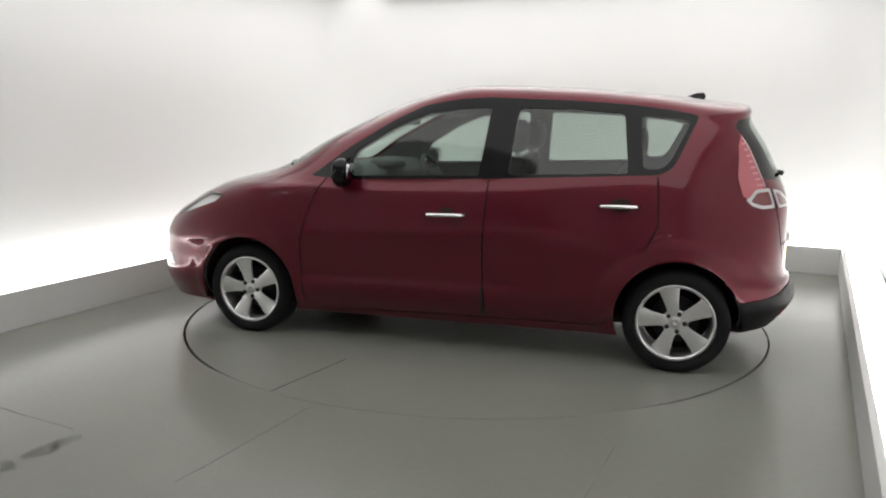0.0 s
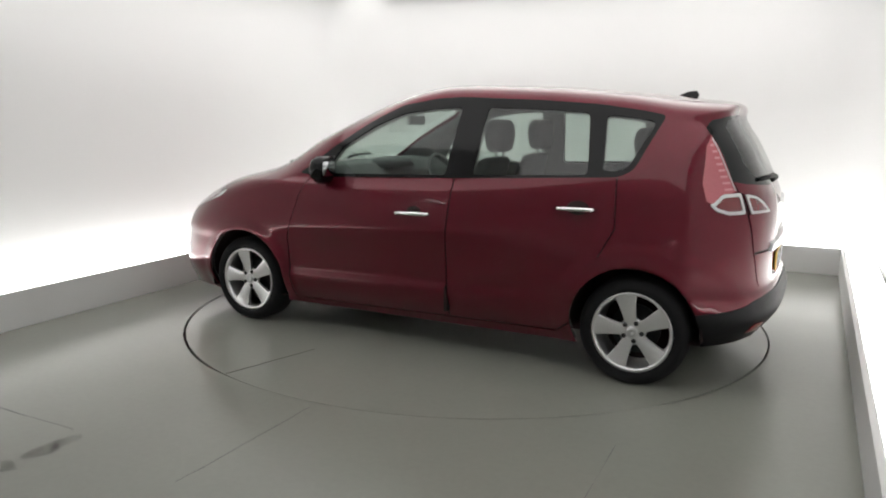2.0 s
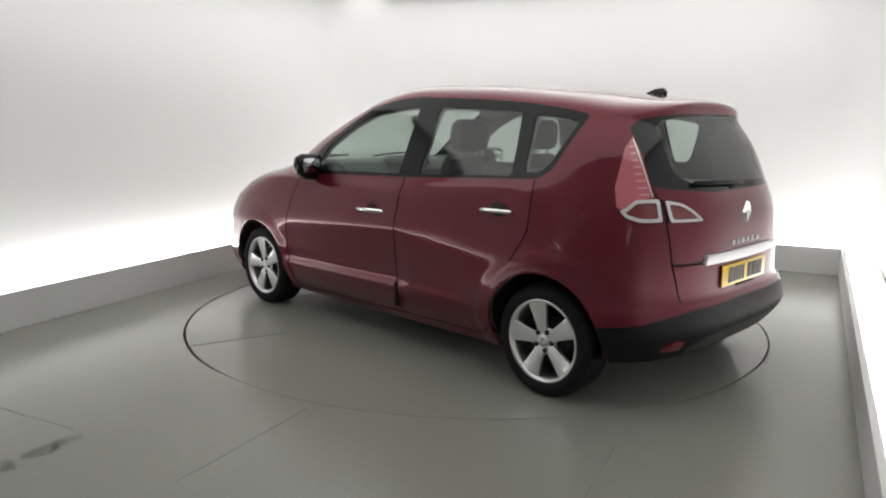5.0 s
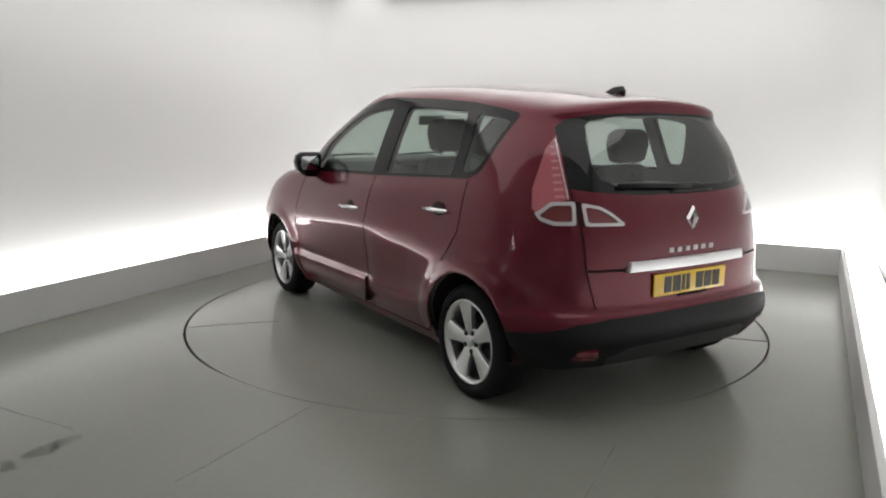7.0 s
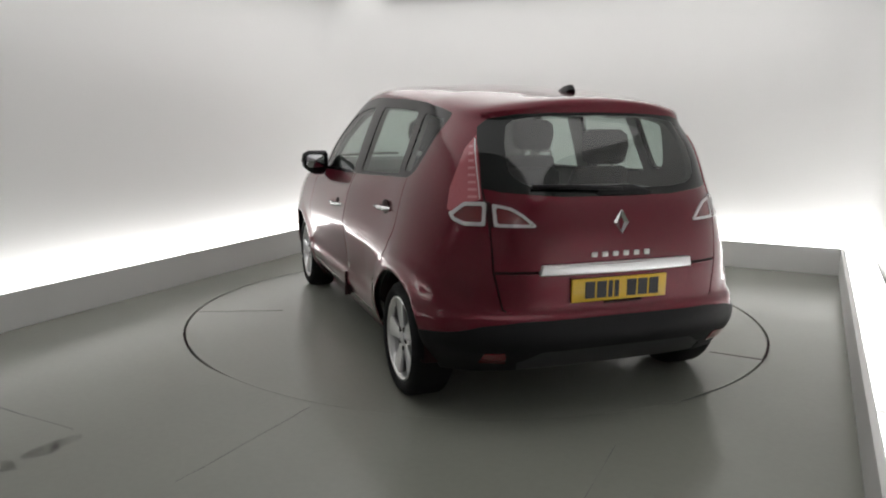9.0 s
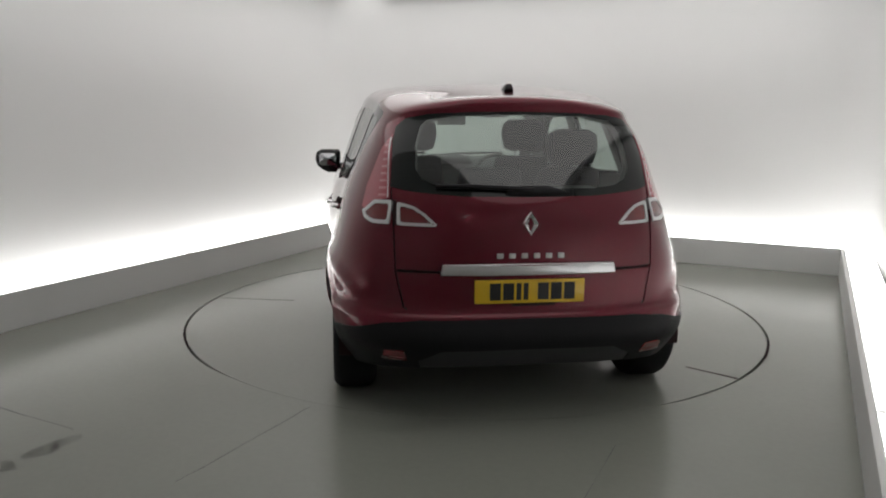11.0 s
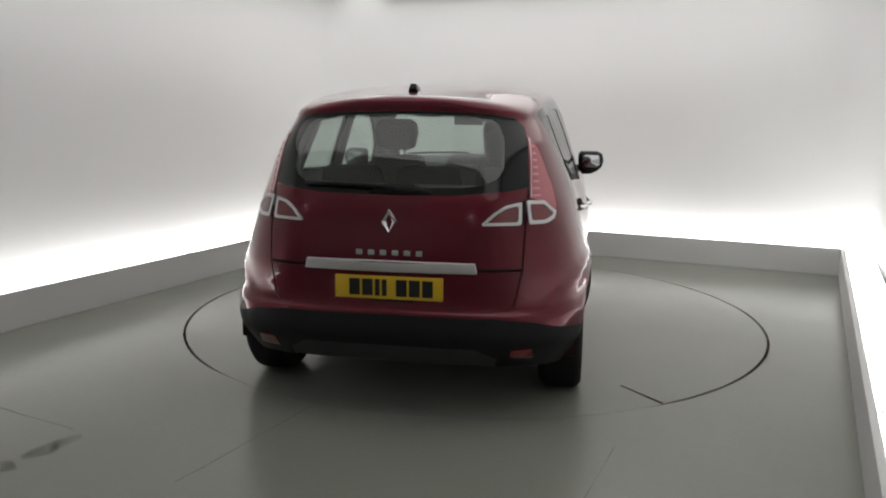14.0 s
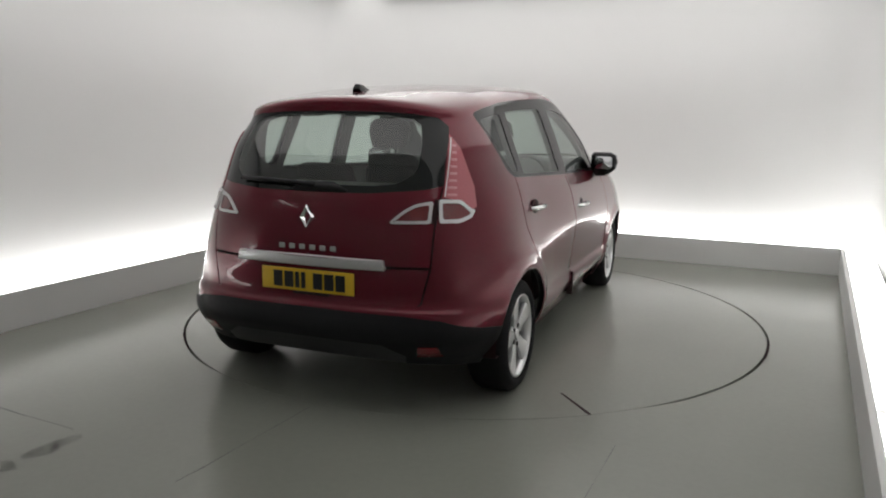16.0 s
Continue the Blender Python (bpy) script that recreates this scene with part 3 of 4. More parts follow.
def rounded(poly, r, n=4):
    """Round the corners of an outline."""
    out = []
    m = len(poly)
    for i in range(m):
        p0, p1, p2 = Vector(poly[i - 1]), Vector(poly[i]), Vector(poly[(i + 1) % m])
        a, b = p0 - p1, p2 - p1
        k = min(r, a.length * 0.45, b.length * 0.45)
        s, e = p1 + a.normalized() * k, p1 + b.normalized() * k
        for j in range(n + 1):
            t = j / n
            out.append(tuple((1 - t) ** 2 * s + 2 * t * (1 - t) * p1 + t * t * e))
    return out


# classes of the sheet
(C_BODY, C_ARCH, C_BAND, C_FGLASS, C_RGLASS, C_QGLASS, C_TGLASS, C_TBAND, C_WIND, C_LAMPV, C_LAMPO, C_LAMPI, C_CHROME,
 C_BUMPER, C_SEAM, C_GATE, C_FDOOR, C_RDOOR, C_HOOD, C_ROOF, C_HEAD, C_REFL, C_FBUMP, C_DIFF, C_LED) = range(25)
C_WING, C_QUARTER, C_SILL, C_RAIL, C_FOG, C_CLEAR, C_GAP = 40, 41, 42, 43, 44, 45, 50

# outlines in side view
WINDOW_BAND = [(0.92, 1.050), (0.665, 1.232), (0.385, 1.402), (0.190, 1.492), (-0.042, 1.532), (-0.22, 1.542), (-0.727, 1.522),
               (-1.047, 1.500), (-1.30, 1.466), (-1.43, 1.440), (-1.30, 1.150), (-1.225, 1.110), (-0.767, 1.088), (-0.27, 1.066), (0.20, 1.050), (0.65, 1.036)]
FRONT_PANE = [(0.70, 1.058), (0.60, 1.222), (0.36, 1.365), (0.17, 1.440), (-0.05, 1.470), (-0.235, 1.480), (-0.19, 1.082)]
REAR_PANE = [(-0.365, 1.090), (-0.405, 1.478), (-0.72, 1.470), (-1.015, 1.452), (-1.055, 1.116)]
QUARTER_PANE = [(-1.135, 1.140), (-1.110, 1.440), (-1.27, 1.425), (-1.385, 1.405), (-1.275, 1.175), (-1.225, 1.140)]
FRONT_DOOR = [(-0.262, 1.062), (-0.243, 0.65), (-0.240, 0.225), (0.86, 0.20), (0.94, 0.30), (0.960, 0.62), (0.86, 0.92), (0.80, 1.04)]
REAR_DOOR = [(-0.250, 1.066), (-0.231, 0.65), (-0.228, 0.226), (-0.90, 0.240), (-1.02, 0.36), (-1.055, 0.55), (-1.16, 0.68), (-1.235, 0.84), (-1.215, 1.107)]


def car_shell(car):
    bm = half_shell()
    ly = bm.faces.layers.int.new("cls")
    side = lambda c: c.y > 0.45
    # arches
    for sx in (1, -1):
        mark(bm, ly, circle(sx * HALF_BASE, 0.305, 0.346, 30), SIDE, C_ARCH, keep=side)
    # side glass
    mark(bm, ly, rounded(WINDOW_BAND, 0.03, 2), SIDE, C_BAND, keep=side)
    mark(bm, ly, rounded(FRONT_PANE, 0.02, 2), SIDE, C_FGLASS, only=(C_BAND,), keep=side)
    mark(bm, ly, rounded(REAR_PANE, 0.03, 3), SIDE, C_RGLASS, only=(C_BAND,), keep=side)
    mark(bm, ly, rounded(QUARTER_PANE, 0.03, 3), SIDE, C_QGLASS, only=(C_BAND,), keep=side)
    # windscreen and cowl
    mark(bm, ly, WINDSCREEN, FRONT, C_WIND, keep=lambda c: c.x > -0.2 and c.z > 1.03, facing=0.05)
    # tail glass
    back = lambda c: c.x < -1.45
    mark(bm, ly, TAIL_BAND, REAR, C_TBAND, keep=back, facing=0.1)
    mark(bm, ly, TAIL_PANE, REAR, C_TGLASS, only=(C_TBAND,), keep=back, facing=0.1)
    # lamps
    mark(bm, ly, LAMP_TALL, QUARTER, C_LAMPV, keep=back, facing=0.1)
    mark(bm, ly, ribbon([(-0.752, 1.320), (-0.830, 1.052)], 0.005), QUARTER, C_CHROME, only=(C_LAMPV,), keep=back)
    for k in range(8):
        u = k / 7
        a, z, h = -0.742 - 0.050 * u, 1.285 - 0.225 * u, 0.011 + 0.014 * u
        mark(bm, ly, [(a - h, z - 0.005), (a + h, z - 0.007), (a + h, z + 0.004), (a - h, z + 0.006)], QUARTER, C_LED + k, only=(C_LAMPV,), keep=back)
    mark(bm, ly, rounded(LAMP_OUTER, 0.012, 2), QUARTER, C_CHROME, only=(C_BODY, C_LAMPV), keep=back)
    mark(bm, ly, rounded(inset(LAMP_OUTER, 0.0165), 0.012, 2), QUARTER, C_LAMPO, only=(C_CHROME,), keep=back)
    mark(bm, ly, rounded(LAMP_INNER, 0.012, 2), REAR, C_CHROME, keep=back)
    mark(bm, ly, rounded(inset(LAMP_INNER, 0.0135), 0.012, 2), REAR, C_LAMPI, only=(C_CHROME,), keep=back)
    # bumper
    mark(bm, ly, [(-0.1, 0.10), (-0.1, 0.512), (0.50, 0.508), (0.66, 0.490), (0.81, 0.448), (1.0, 0.40), (1.0, 0.10)], REAR, C_BUMPER,
         keep=lambda c: c.x < -1.62, facing=-0.4)
    mark(bm, ly, [(-1.64, 0.10), (-1.64, 0.385), (-1.72, 0.40), (-1.84, 0.448), (-1.98, 0.490), (-2.2, 0.51), (-2.2, 0.10)], SIDE, C_BUMPER, keep=side, facing=-0.3)
    mark(bm, ly, rounded([(0.555, 0.330), (0.565, 0.368), (0.655, 0.370), (0.66, 0.338)], 0.01, 2), REAR, C_REFL, only=(C_BUMPER,), keep=back)
    mark(bm, ly, rounded([(0.55, 0.312), (0.555, 0.328), (0.66, 0.334), (0.665, 0.318)], 0.005, 2), REAR, C_CLEAR, only=(C_BUMPER,), keep=back)
    mark(bm, ly, [(-0.1, 0.20), (-0.1, 0.372), (0.40, 0.368), (0.50, 0.31), (0.47, 0.20)], REAR, C_DIFF, only=(C_BUMPER,), keep=back, facing=-0.4)
    # headlamps, hood, front bumper
    mark(bm, ly, rounded(HEADLAMP, 0.03, 2), SIDE, C_HEAD, keep=lambda c: c.y > 0.38 and c.x > 1.3, facing=-0.2)
    mark(bm, ly, rounded([(1.98, 0.405), (2.08, 0.42), (2.12, 0.485), (2.03, 0.475)], 0.012, 2), SIDE, C_FOG, keep=lambda c: c.y > 0.3 and c.x > 1.8, facing=-0.3)
    # seams
    mark(bm, ly, ribbon([(-0.256, 1.066), (-0.238, 0.65), (-0.236, 0.222)], 0.009), SIDE, C_GAP + 0, keep=side)
    mark(bm, ly, ribbon([(0.955, 0.20), (0.962, 0.62), (0.87, 0.92), (0.80, 1.045)], 0.008), SIDE, C_GAP + 1, keep=side)
    mark(bm, ly, ribbon([(-1.218, 1.106), (-1.238, 0.84), (-1.165, 0.69)], 0.008), SIDE, C_GAP + 2, keep=side)
    mark(bm, ly, ribbon([(-1.06, 0.34), (-0.92, 0.235), (-0.24, 0.225), (0.90, 0.205)], 0.008), SIDE, C_GAP + 3, keep=side)
    mark(bm, ly, ribbon([(0.600, 1.042), (0.602, 0.93)], 0.020), REAR, C_GAP + 4, keep=back)
    mark(bm, ly, ribbon(GATE_SEAM, 0.008), REAR, C_GAP + 4, keep=back)
    mark(bm, ly, ribbon([(0.596, 0.727), (0.40, 0.727)], 0.013), REAR, C_GAP + 5, keep=back)
    # doors and tailgate
    mark(bm, ly, FRONT_DOOR, SIDE, C_FDOOR, keep=side)
    mark(bm, ly, REAR_DOOR, SIDE, C_RDOOR, keep=side)
    mark(bm, ly, GATE, REAR, C_GATE, keep=back, facing=0.0)
    for f in bm.faces:
        if f[ly] == C_BODY:
            c = f.calc_center_median()
            if c.z > 1.44 and c.x > -1.75 and c.x < 0.45:
                f[ly] = C_ROOF
            elif c.x > 1.0 and c.z > 0.93:
                f[ly] = C_HOOD
            elif c.x > 1.62 and c.z < 0.78:
                f[ly] = C_FBUMP
            elif c.z < 0.27 and abs(c.x) < 1.25:
                f[ly] = C_SILL
            elif c.x > 0.70 and c.z < 1.05:
                f[ly] = C_WING
            elif c.x < -0.85:
                f[ly] = C_QUARTER
            elif c.z < 1.13 and c.x < 0.72:
                f[ly] = C_FDOOR if c.x > -0.25 else C_RDOOR
            else:
                f[ly] = C_RAIL
    bm.normal_update()
    for v in bm.verts:
        if v.co.y < 1e-5:
            v.co.y = 0
    bm.verts.index_update()
    bm.verts.ensure_lookup_table()
    norms = [v.normal.copy() for v in bm.verts]
    for v in bm.verts:
        if v.co.y < 1e-5:
            n = norms[v.index]
            n.y = 0
            n.normalize()

    def piece(name, classes, mat, parent, both, label="", sign=1, push=0.0, thick=0.0):
        """Take the faces of some classes, on one side or on both, as one part."""
        idx, verts, faces, vn = {}, [], [], []
        for sgn in ((1, -1) if both else (sign,)):
            for f in bm.faces:
                if f[ly] not in classes:
                    continue
                ring = []
                for v in f.verts:
                    key = (v.index, sgn if v.co.y > 1e-5 else 0)
                    if key not in idx:
                        idx[key] = len(verts)
                        n = norms[v.index]
                        p = v.co + n * push
                        verts.append((p.x, sgn * p.y, p.z))
                        vn.append((n.x, sgn * n.y, n.z))
                    ring.append(idx[key])
                faces.append(ring if sgn > 0 else ring[::-1])
        if not faces:
            return None
        if thick:
            # a rim and an inner skin, so that the panel has thickness
            count = {}
            for r in faces:
                for a, b in zip(r, r[1:] + r[:1]):
                    count[(a, b)] = count.get((a, b), 0) + 1
            base = len(verts)
            verts += [tuple(Vector(p) - Vector(n) * thick) for p, n in zip(verts, vn)]
            vn2 = [tuple(-Vector(n)) for n in vn]
            rim = [(b, a, a + base, b + base) for (a, b) in count if (b, a) not in count]
            inner = [[i + base for i in r[::-1]] for r in faces]
            faces = faces + inner + rim
            nrim = len(rim)
            vn = vn + vn2
        me = bpy.data.meshes.new(name)
        me.from_pydata(verts, [], faces)
        for f in me.polygons:
            f.use_smooth = True
        if thick:
            loops = []
            npoly = len(me.polygons)
            for f in me.polygons:
                for li in f.loop_indices:
                    loops.append(tuple(f.normal) if f.index >= npoly - nrim else vn[me.loops[li].vertex_index])
            me.normals_split_custom_set(loops)
        else:
            me.normals_split_custom_set_from_vertices(vn)
        me.materials.append(mat)
        ob = new(name, me)
        ob.parent = parent
        if label:
            ob["label"] = label
        return ob

    made = {}
    piece("roof", (C_ROOF,), PAINT, car, True, "cherry red roof", thick=0.006)
    piece("bonnet", (C_HOOD,), PAINT, car, True, "cherry red bonnet", thick=0.006)
    piece("front_bumper", (C_FBUMP,), PAINT, car, True, "cherry red front bumper", thick=0.006)
    made["gate"] = piece("tailgate", (C_GATE,), PAINT, car, True, "cherry red tailgate", thick=0.006)
    piece("rear_window", (C_TGLASS,), REAR_GLASS, made["gate"], True, "tinted rear window")
    piece("window_border", (C_TBAND,), BLACK_GLASS, made["gate"], True, "black rear window border", thick=0.004)
    piece("rear_bumper", (C_BUMPER,), BLACK_PLASTIC, car, True, "black plastic lower rear bumper", push=0.005, thick=0.015)
    piece("valance", (C_DIFF,), GREY_PLASTIC, car, True, "dark grey lower valance", push=0.0, thick=0.02)
    piece("windscreen", (C_WIND,), GLASS, car, True, "tinted windscreen")
    for s in (1, -1):
        piece("front_wing", (C_WING,), PAINT, car, False, "cherry red front wing", s, thick=0.006)
        piece("rear_quarter_panel", (C_QUARTER,), PAINT, car, False, "cherry red rear quarter panel", s, thick=0.006)
        piece("sill", (C_SILL,), PAINT, car, False, "cherry red sill under the doors", s, thick=0.006)
        piece("roof_pillar", (C_RAIL,), PAINT, car, False, "cherry red windscreen pillar and rail", s, thick=0.006)
        for k in range(8):
            piece("panel_gap", (C_GAP + k,), SHADE_AND_DARK_PARTS, car, False, "dark gap between panels", s, push=-0.007)
        fd = piece("front_door", (C_FDOOR,), PAINT, car, False, "cherry red front door", s, thick=0.006)
        rd = piece("rear_door", (C_RDOOR,), PAINT, car, False, "cherry red rear door", s, thick=0.006)
        made["fdoor", s], made["rdoor", s] = fd, rd
        piece("window_frame", (C_BAND,), BLACK_GLOSS, car, False, "black window frame and pillars", s, thick=0.012)
        piece("door_window", (C_FGLASS,), GLASS, fd, False, "tinted door window", s, push=-0.003)
        piece("door_window", (C_RGLASS,), GLASS, rd, False, "tinted door window", s, push=-0.003)
        piece("quarter_window", (C_QGLASS,), GLASS, car, False, "small tinted rear side window", s, push=-0.003)
        lamp = piece("tail_lamp", (C_LAMPV,), PINK_LENS, car, False, "tall pale red tail lamp", s, push=0.004, thick=0.012)
        for k in range(8):
            piece("light_segment", (C_LED + k,), SEGMENT_GLINT, lamp, False, "small lamp segment with its glint in the pale colour", s, push=0.005, thick=0.004)
        piece("lamp_surround", (C_CHROME,), SATIN, lamp, False, "bright silver lamp surround", s, push=0.007, thick=0.012)
        piece("outer_lens", (C_LAMPO,), SMOKE_LENS, lamp, False, "smoked red lens", s, push=0.003, thick=0.006)
        piece("inner_lens", (C_LAMPI,), SMOKE_LENS, lamp, False, "smoked red lens", s, push=0.003, thick=0.006)
        piece("reflector", (C_REFL,), RED_LENS, car, False, "red rear reflector", s, push=0.009, thick=0.008)
        piece("clear_lens", (C_CLEAR,), SMOKE_LENS, car, False, "slim smoked lens under the reflector", s, push=0.009, thick=0.008)
        piece("fog_lamp", (C_FOG,), LAMP_BOWL, car, False, "small silver fog lamp", s, push=0.004, thick=0.01)
        hl = piece("headlamp", (C_HEAD,), LENS, car, False, "clear headlamp lens", s, push=0.002)
        piece("reflector_bowl", (C_HEAD,), LAMP_BOWL, hl, False, "silver headlamp bowl", s, push=-0.03)
    # cabin lining
    glassy = (C_FGLASS, C_RGLASS, C_QGLASS, C_TGLASS, C_WIND, C_ARCH)
    lining = [c for c in range(60) if c not in glassy and c != C_ROOF]
    piece("cabin_lining", tuple(lining), TRIM, car, True, "charcoal cabin lining", push=-0.035)
    piece("headliner", (C_ROOF,), HEADLINER, car, True, "grey roof lining", push=-0.035)
    bm.free()
    return made


# outlines in front and rear view (y, z) and in rear-quarter view
WINDSCREEN = [(-0.1, 1.068), (0.30, 1.068), (0.55, 1.074), (0.69, 1.090), (0.635, 1.30), (0.575, 1.45), (0.51, 1.495), (0.30, 1.520), (-0.1, 1.528)]
TAIL_BAND = [(-0.1, 1.062), (0.30, 1.066), (0.55, 1.085), (0.615, 1.10), (0.605, 1.19), (0.595, 1.31), (0.575, 1.375), (0.53, 1.415), (0.43, 1.434), (0.25, 1.444), (-0.1, 1.449)]
TAIL_PANE = [(-0.1, 1.098), (0.32, 1.10), (0.42, 1.112), (0.475, 1.14), (0.503, 1.185), (0.497, 1.30), (0.47, 1.38), (0.43, 1.41), (0.30, 1.428), (-0.1, 1.438)]
LAMP_TALL = [(-0.757, 1.34), (-0.71, 1.275), (-0.686, 1.185), (-0.660, 1.092), (-0.664, 0.999), (-0.695, 0.985), (-0.765, 1.03), (-0.838, 1.05)]
LAMP_OUTER = [(-0.676, 0.984), (-0.700, 0.992), (-0.752, 1.035), (-0.862, 1.040), (-0.874, 0.934), (-0.770, 0.931), (-0.704, 0.950)]
LAMP_INNER = [(0.586, 1.034), (0.515, 1.019), (0.47, 0.990), (0.418, 0.941), (0.424, 0.932), (0.590, 0.932)]
HEADLAMP = [(1.60, 0.865), (1.55, 0.920), (1.80, 0.910), (2.00, 0.835), (2.08, 0.750), (1.97, 0.750)]
GATE_SEAM = [(0.612, 1.10), (0.608, 0.95), (0.602, 0.73), (0.567, 0.56), (0.553, 0.552)]
GATE = [(-0.1, 0.552), (0.553, 0.552), (0.567, 0.56), (0.602, 0.73), (0.608, 0.95), (0.612, 1.10), (0.605, 1.31), (0.58, 1.38), (0.52, 1.43), (0.42, 1.45), (-0.1, 1.46)]


def build_wheel(car, sx, sy):
    """A five-spoke alloy wheel with its tyre; y points out of the car."""
    hub = new("wheel")
    hub.parent = car
    hub["label"] = "five-spoke silver alloy wheel with black tyre"
    w = 0.10
    prof = [(RIM_R - 0.004, -w), (RIM_R + 0.02, -w - 0.006), (TYRE_R - 0.035, -w - 0.008), (TYRE_R - 0.010, -w + 0.012), (TYRE_R, -w + 0.035), (TYRE_R + 0.001, 0),
            (TYRE_R, w - 0.035), (TYRE_R - 0.010, w - 0.012), (TYRE_R - 0.035, w + 0.008), (RIM_R + 0.02, w + 0.006), (RIM_R + 0.004, w - 0.004), (RIM_R - 0.004, w - 0.02), (RIM_R - 0.006, -w + 0.01)]
    tyre = part("tyre", lathe_bm(prof, 56), RUBBER, hub, "black road tyre")
    prof = [(RIM_R, w - 0.012), (RIM_R + 0.003, w - 0.002), (RIM_R - 0.006, w - 0.001), (RIM_R - 0.016, w - 0.010), (RIM_R - 0.022, w - 0.03), (RIM_R - 0.028, -w), (RIM_R - 0.006, -w)]
    rim = part("rim", lathe_bm(prof, 56), ALLOY, hub, "silver alloy rim")
    part("brake_disc", lathe_bm([(0.0001, -0.012), (0.135, -0.012), (0.135, 0.008), (0.07, 0.008), (0.07, 0.03), (0.0001, 0.03)], 32), DARK_STEEL, hub, "dark brake disc")
    # Added near-black disc puts the shade behind the spokes into its colour.
    part("inner_dish", lathe_bm([(0.0001, -0.07), (RIM_R - 0.03, -0.07), (RIM_R - 0.03, -0.06), (0.0001, -0.06)], 32), SHADE_AND_DARK_PARTS, hub, "near-black disc for the shade behind the spokes")
    for k in range(5):
        a = math.pi / 2 + 2 * math.pi * k / 5 - 0.22
        rot = Matrix.Rotation(-a, 4, "Y")
        out = [(0.040, -0.030), (0.09, -0.034), (0.15, -0.046), (0.192, -0.057), (0.200, -0.03), (0.202, 0), (0.200, 0.03), (0.192, 0.057), (0.15, 0.046), (0.09, 0.034), (0.040, 0.030)]

        def place(r, t, d):
            lift = w - 0.006 - 0.018 * (1 - r / 0.202) - 2.5 * t * t
            return rot @ Vector((r, lift + d, t))
        part("spoke", prism_bm(out, -0.022, 0, place, 0.003), ALLOY, hub, smooth=True)
        b = a + math.pi / 5
        m = Matrix.Translation((0.052 * math.cos(b), 0.072, 0.052 * math.sin(b))) @ Matrix.Rotation(math.pi / 2, 4, "X")
        part("lug_nut", cyl_bm(0.0135, 0.012, 0.02, 8, m), DARK_STEEL, hub, "dark wheel bolt")
    part("hub_plate", lathe_bm([(0.0001, 0.055), (0.072, 0.055), (0.075, 0.066), (0.068, 0.073), (0.035, 0.078), (0.0001, 0.078)], 30), ALLOY, hub)
    part("centre_cap", lathe_bm([(0.0001, 0.07), (0.030, 0.07), (0.029, 0.084), (0.020, 0.088), (0.0001, 0.088)], 24), SATIN, hub, "round silver centre cap")
    y = 0.780
    turn = 0 if sy > 0 else 180
    hub.matrix_basis = pose(sx * HALF_BASE, sy * y, HUB_Z + 0.004, 0, 0, turn)
    return hub


def build_arches(car):
    for sx in (1, -1):
        for sy in (1, -1):
            bm = bmesh.new()
            rings = []
            for r, y in ((0.355, 0.86), (0.362, 0.80), (0.365, 0.55), (0.30, 0.53), (0.02, 0.53)):
                rings.append([bm.verts.new((sx * HALF_BASE + r * math.cos(a), sy * y, max(0.305 + r * math.sin(a), 0.21 if sx > 0 else 0.265)))
                              for a in (math.radians(-40 + 260 * k / 30) for k in range(31))])
            for p, q in zip(rings, rings[1:]):
                for k in range(30):
                    bm.faces.new((p[k], p[k + 1], q[k + 1], q[k]))
            bmesh.ops.recalc_face_normals(bm, faces=bm.faces)
            part("wheel_arch_liner", bm, SHADE_AND_DARK_PARTS, car, "black wheel arch liner")


def build_seat(car, x, y, rear=False):
    seat = new("seat")
    seat.parent = car
    seat["label"] = "dark fabric seat with headrest"
    hw = 0.235
    part("cushion", loft_box_bm([(x, y, 0.40, 0.25, hw), (x, y, 0.46, 0.27, hw + 0.01), (x, y, 0.53, 0.26, hw), (x, y, 0.555, 0.22, hw - 0.04)]), FABRIC, seat)
    top = 1.15 if not rear else 1.12
    lay = [(x - 0.22 - 0.20 * k / 6, y, 0.50 + (top - 0.50) * k / 6, 0.075 - 0.004 * k, hw - (0.0 if k < 4 else 0.02 * (k - 3))) for k in range(7)]
    lay.append((x - 0.43, y, top + 0.02, 0.03, hw - 0.10))
    part("backrest", loft_box_bm(lay), FABRIC, seat)
    if rear and y >= 0:
        return
    zc = 1.315 if not rear else 1.262
    xc = x - 0.455
    part("headrest", loft_box_bm([(xc, y, zc - 0.11, 0.03, 0.09), (xc, y, zc - 0.09, 0.052, 0.125), (xc, y, zc, 0.065, 0.145), (xc, y, zc + 0.065, 0.056, 0.135), (xc, y, zc + 0.095, 0.03, 0.095)]), FABRIC, seat)
    for s in (-1, 1):
        part("headrest_post", cyl_bm(0.008, 0.008, 0.12, 8, Matrix.Translation((xc, y + s * 0.055, zc - 0.14))), CHROME, seat, "chrome headrest post")


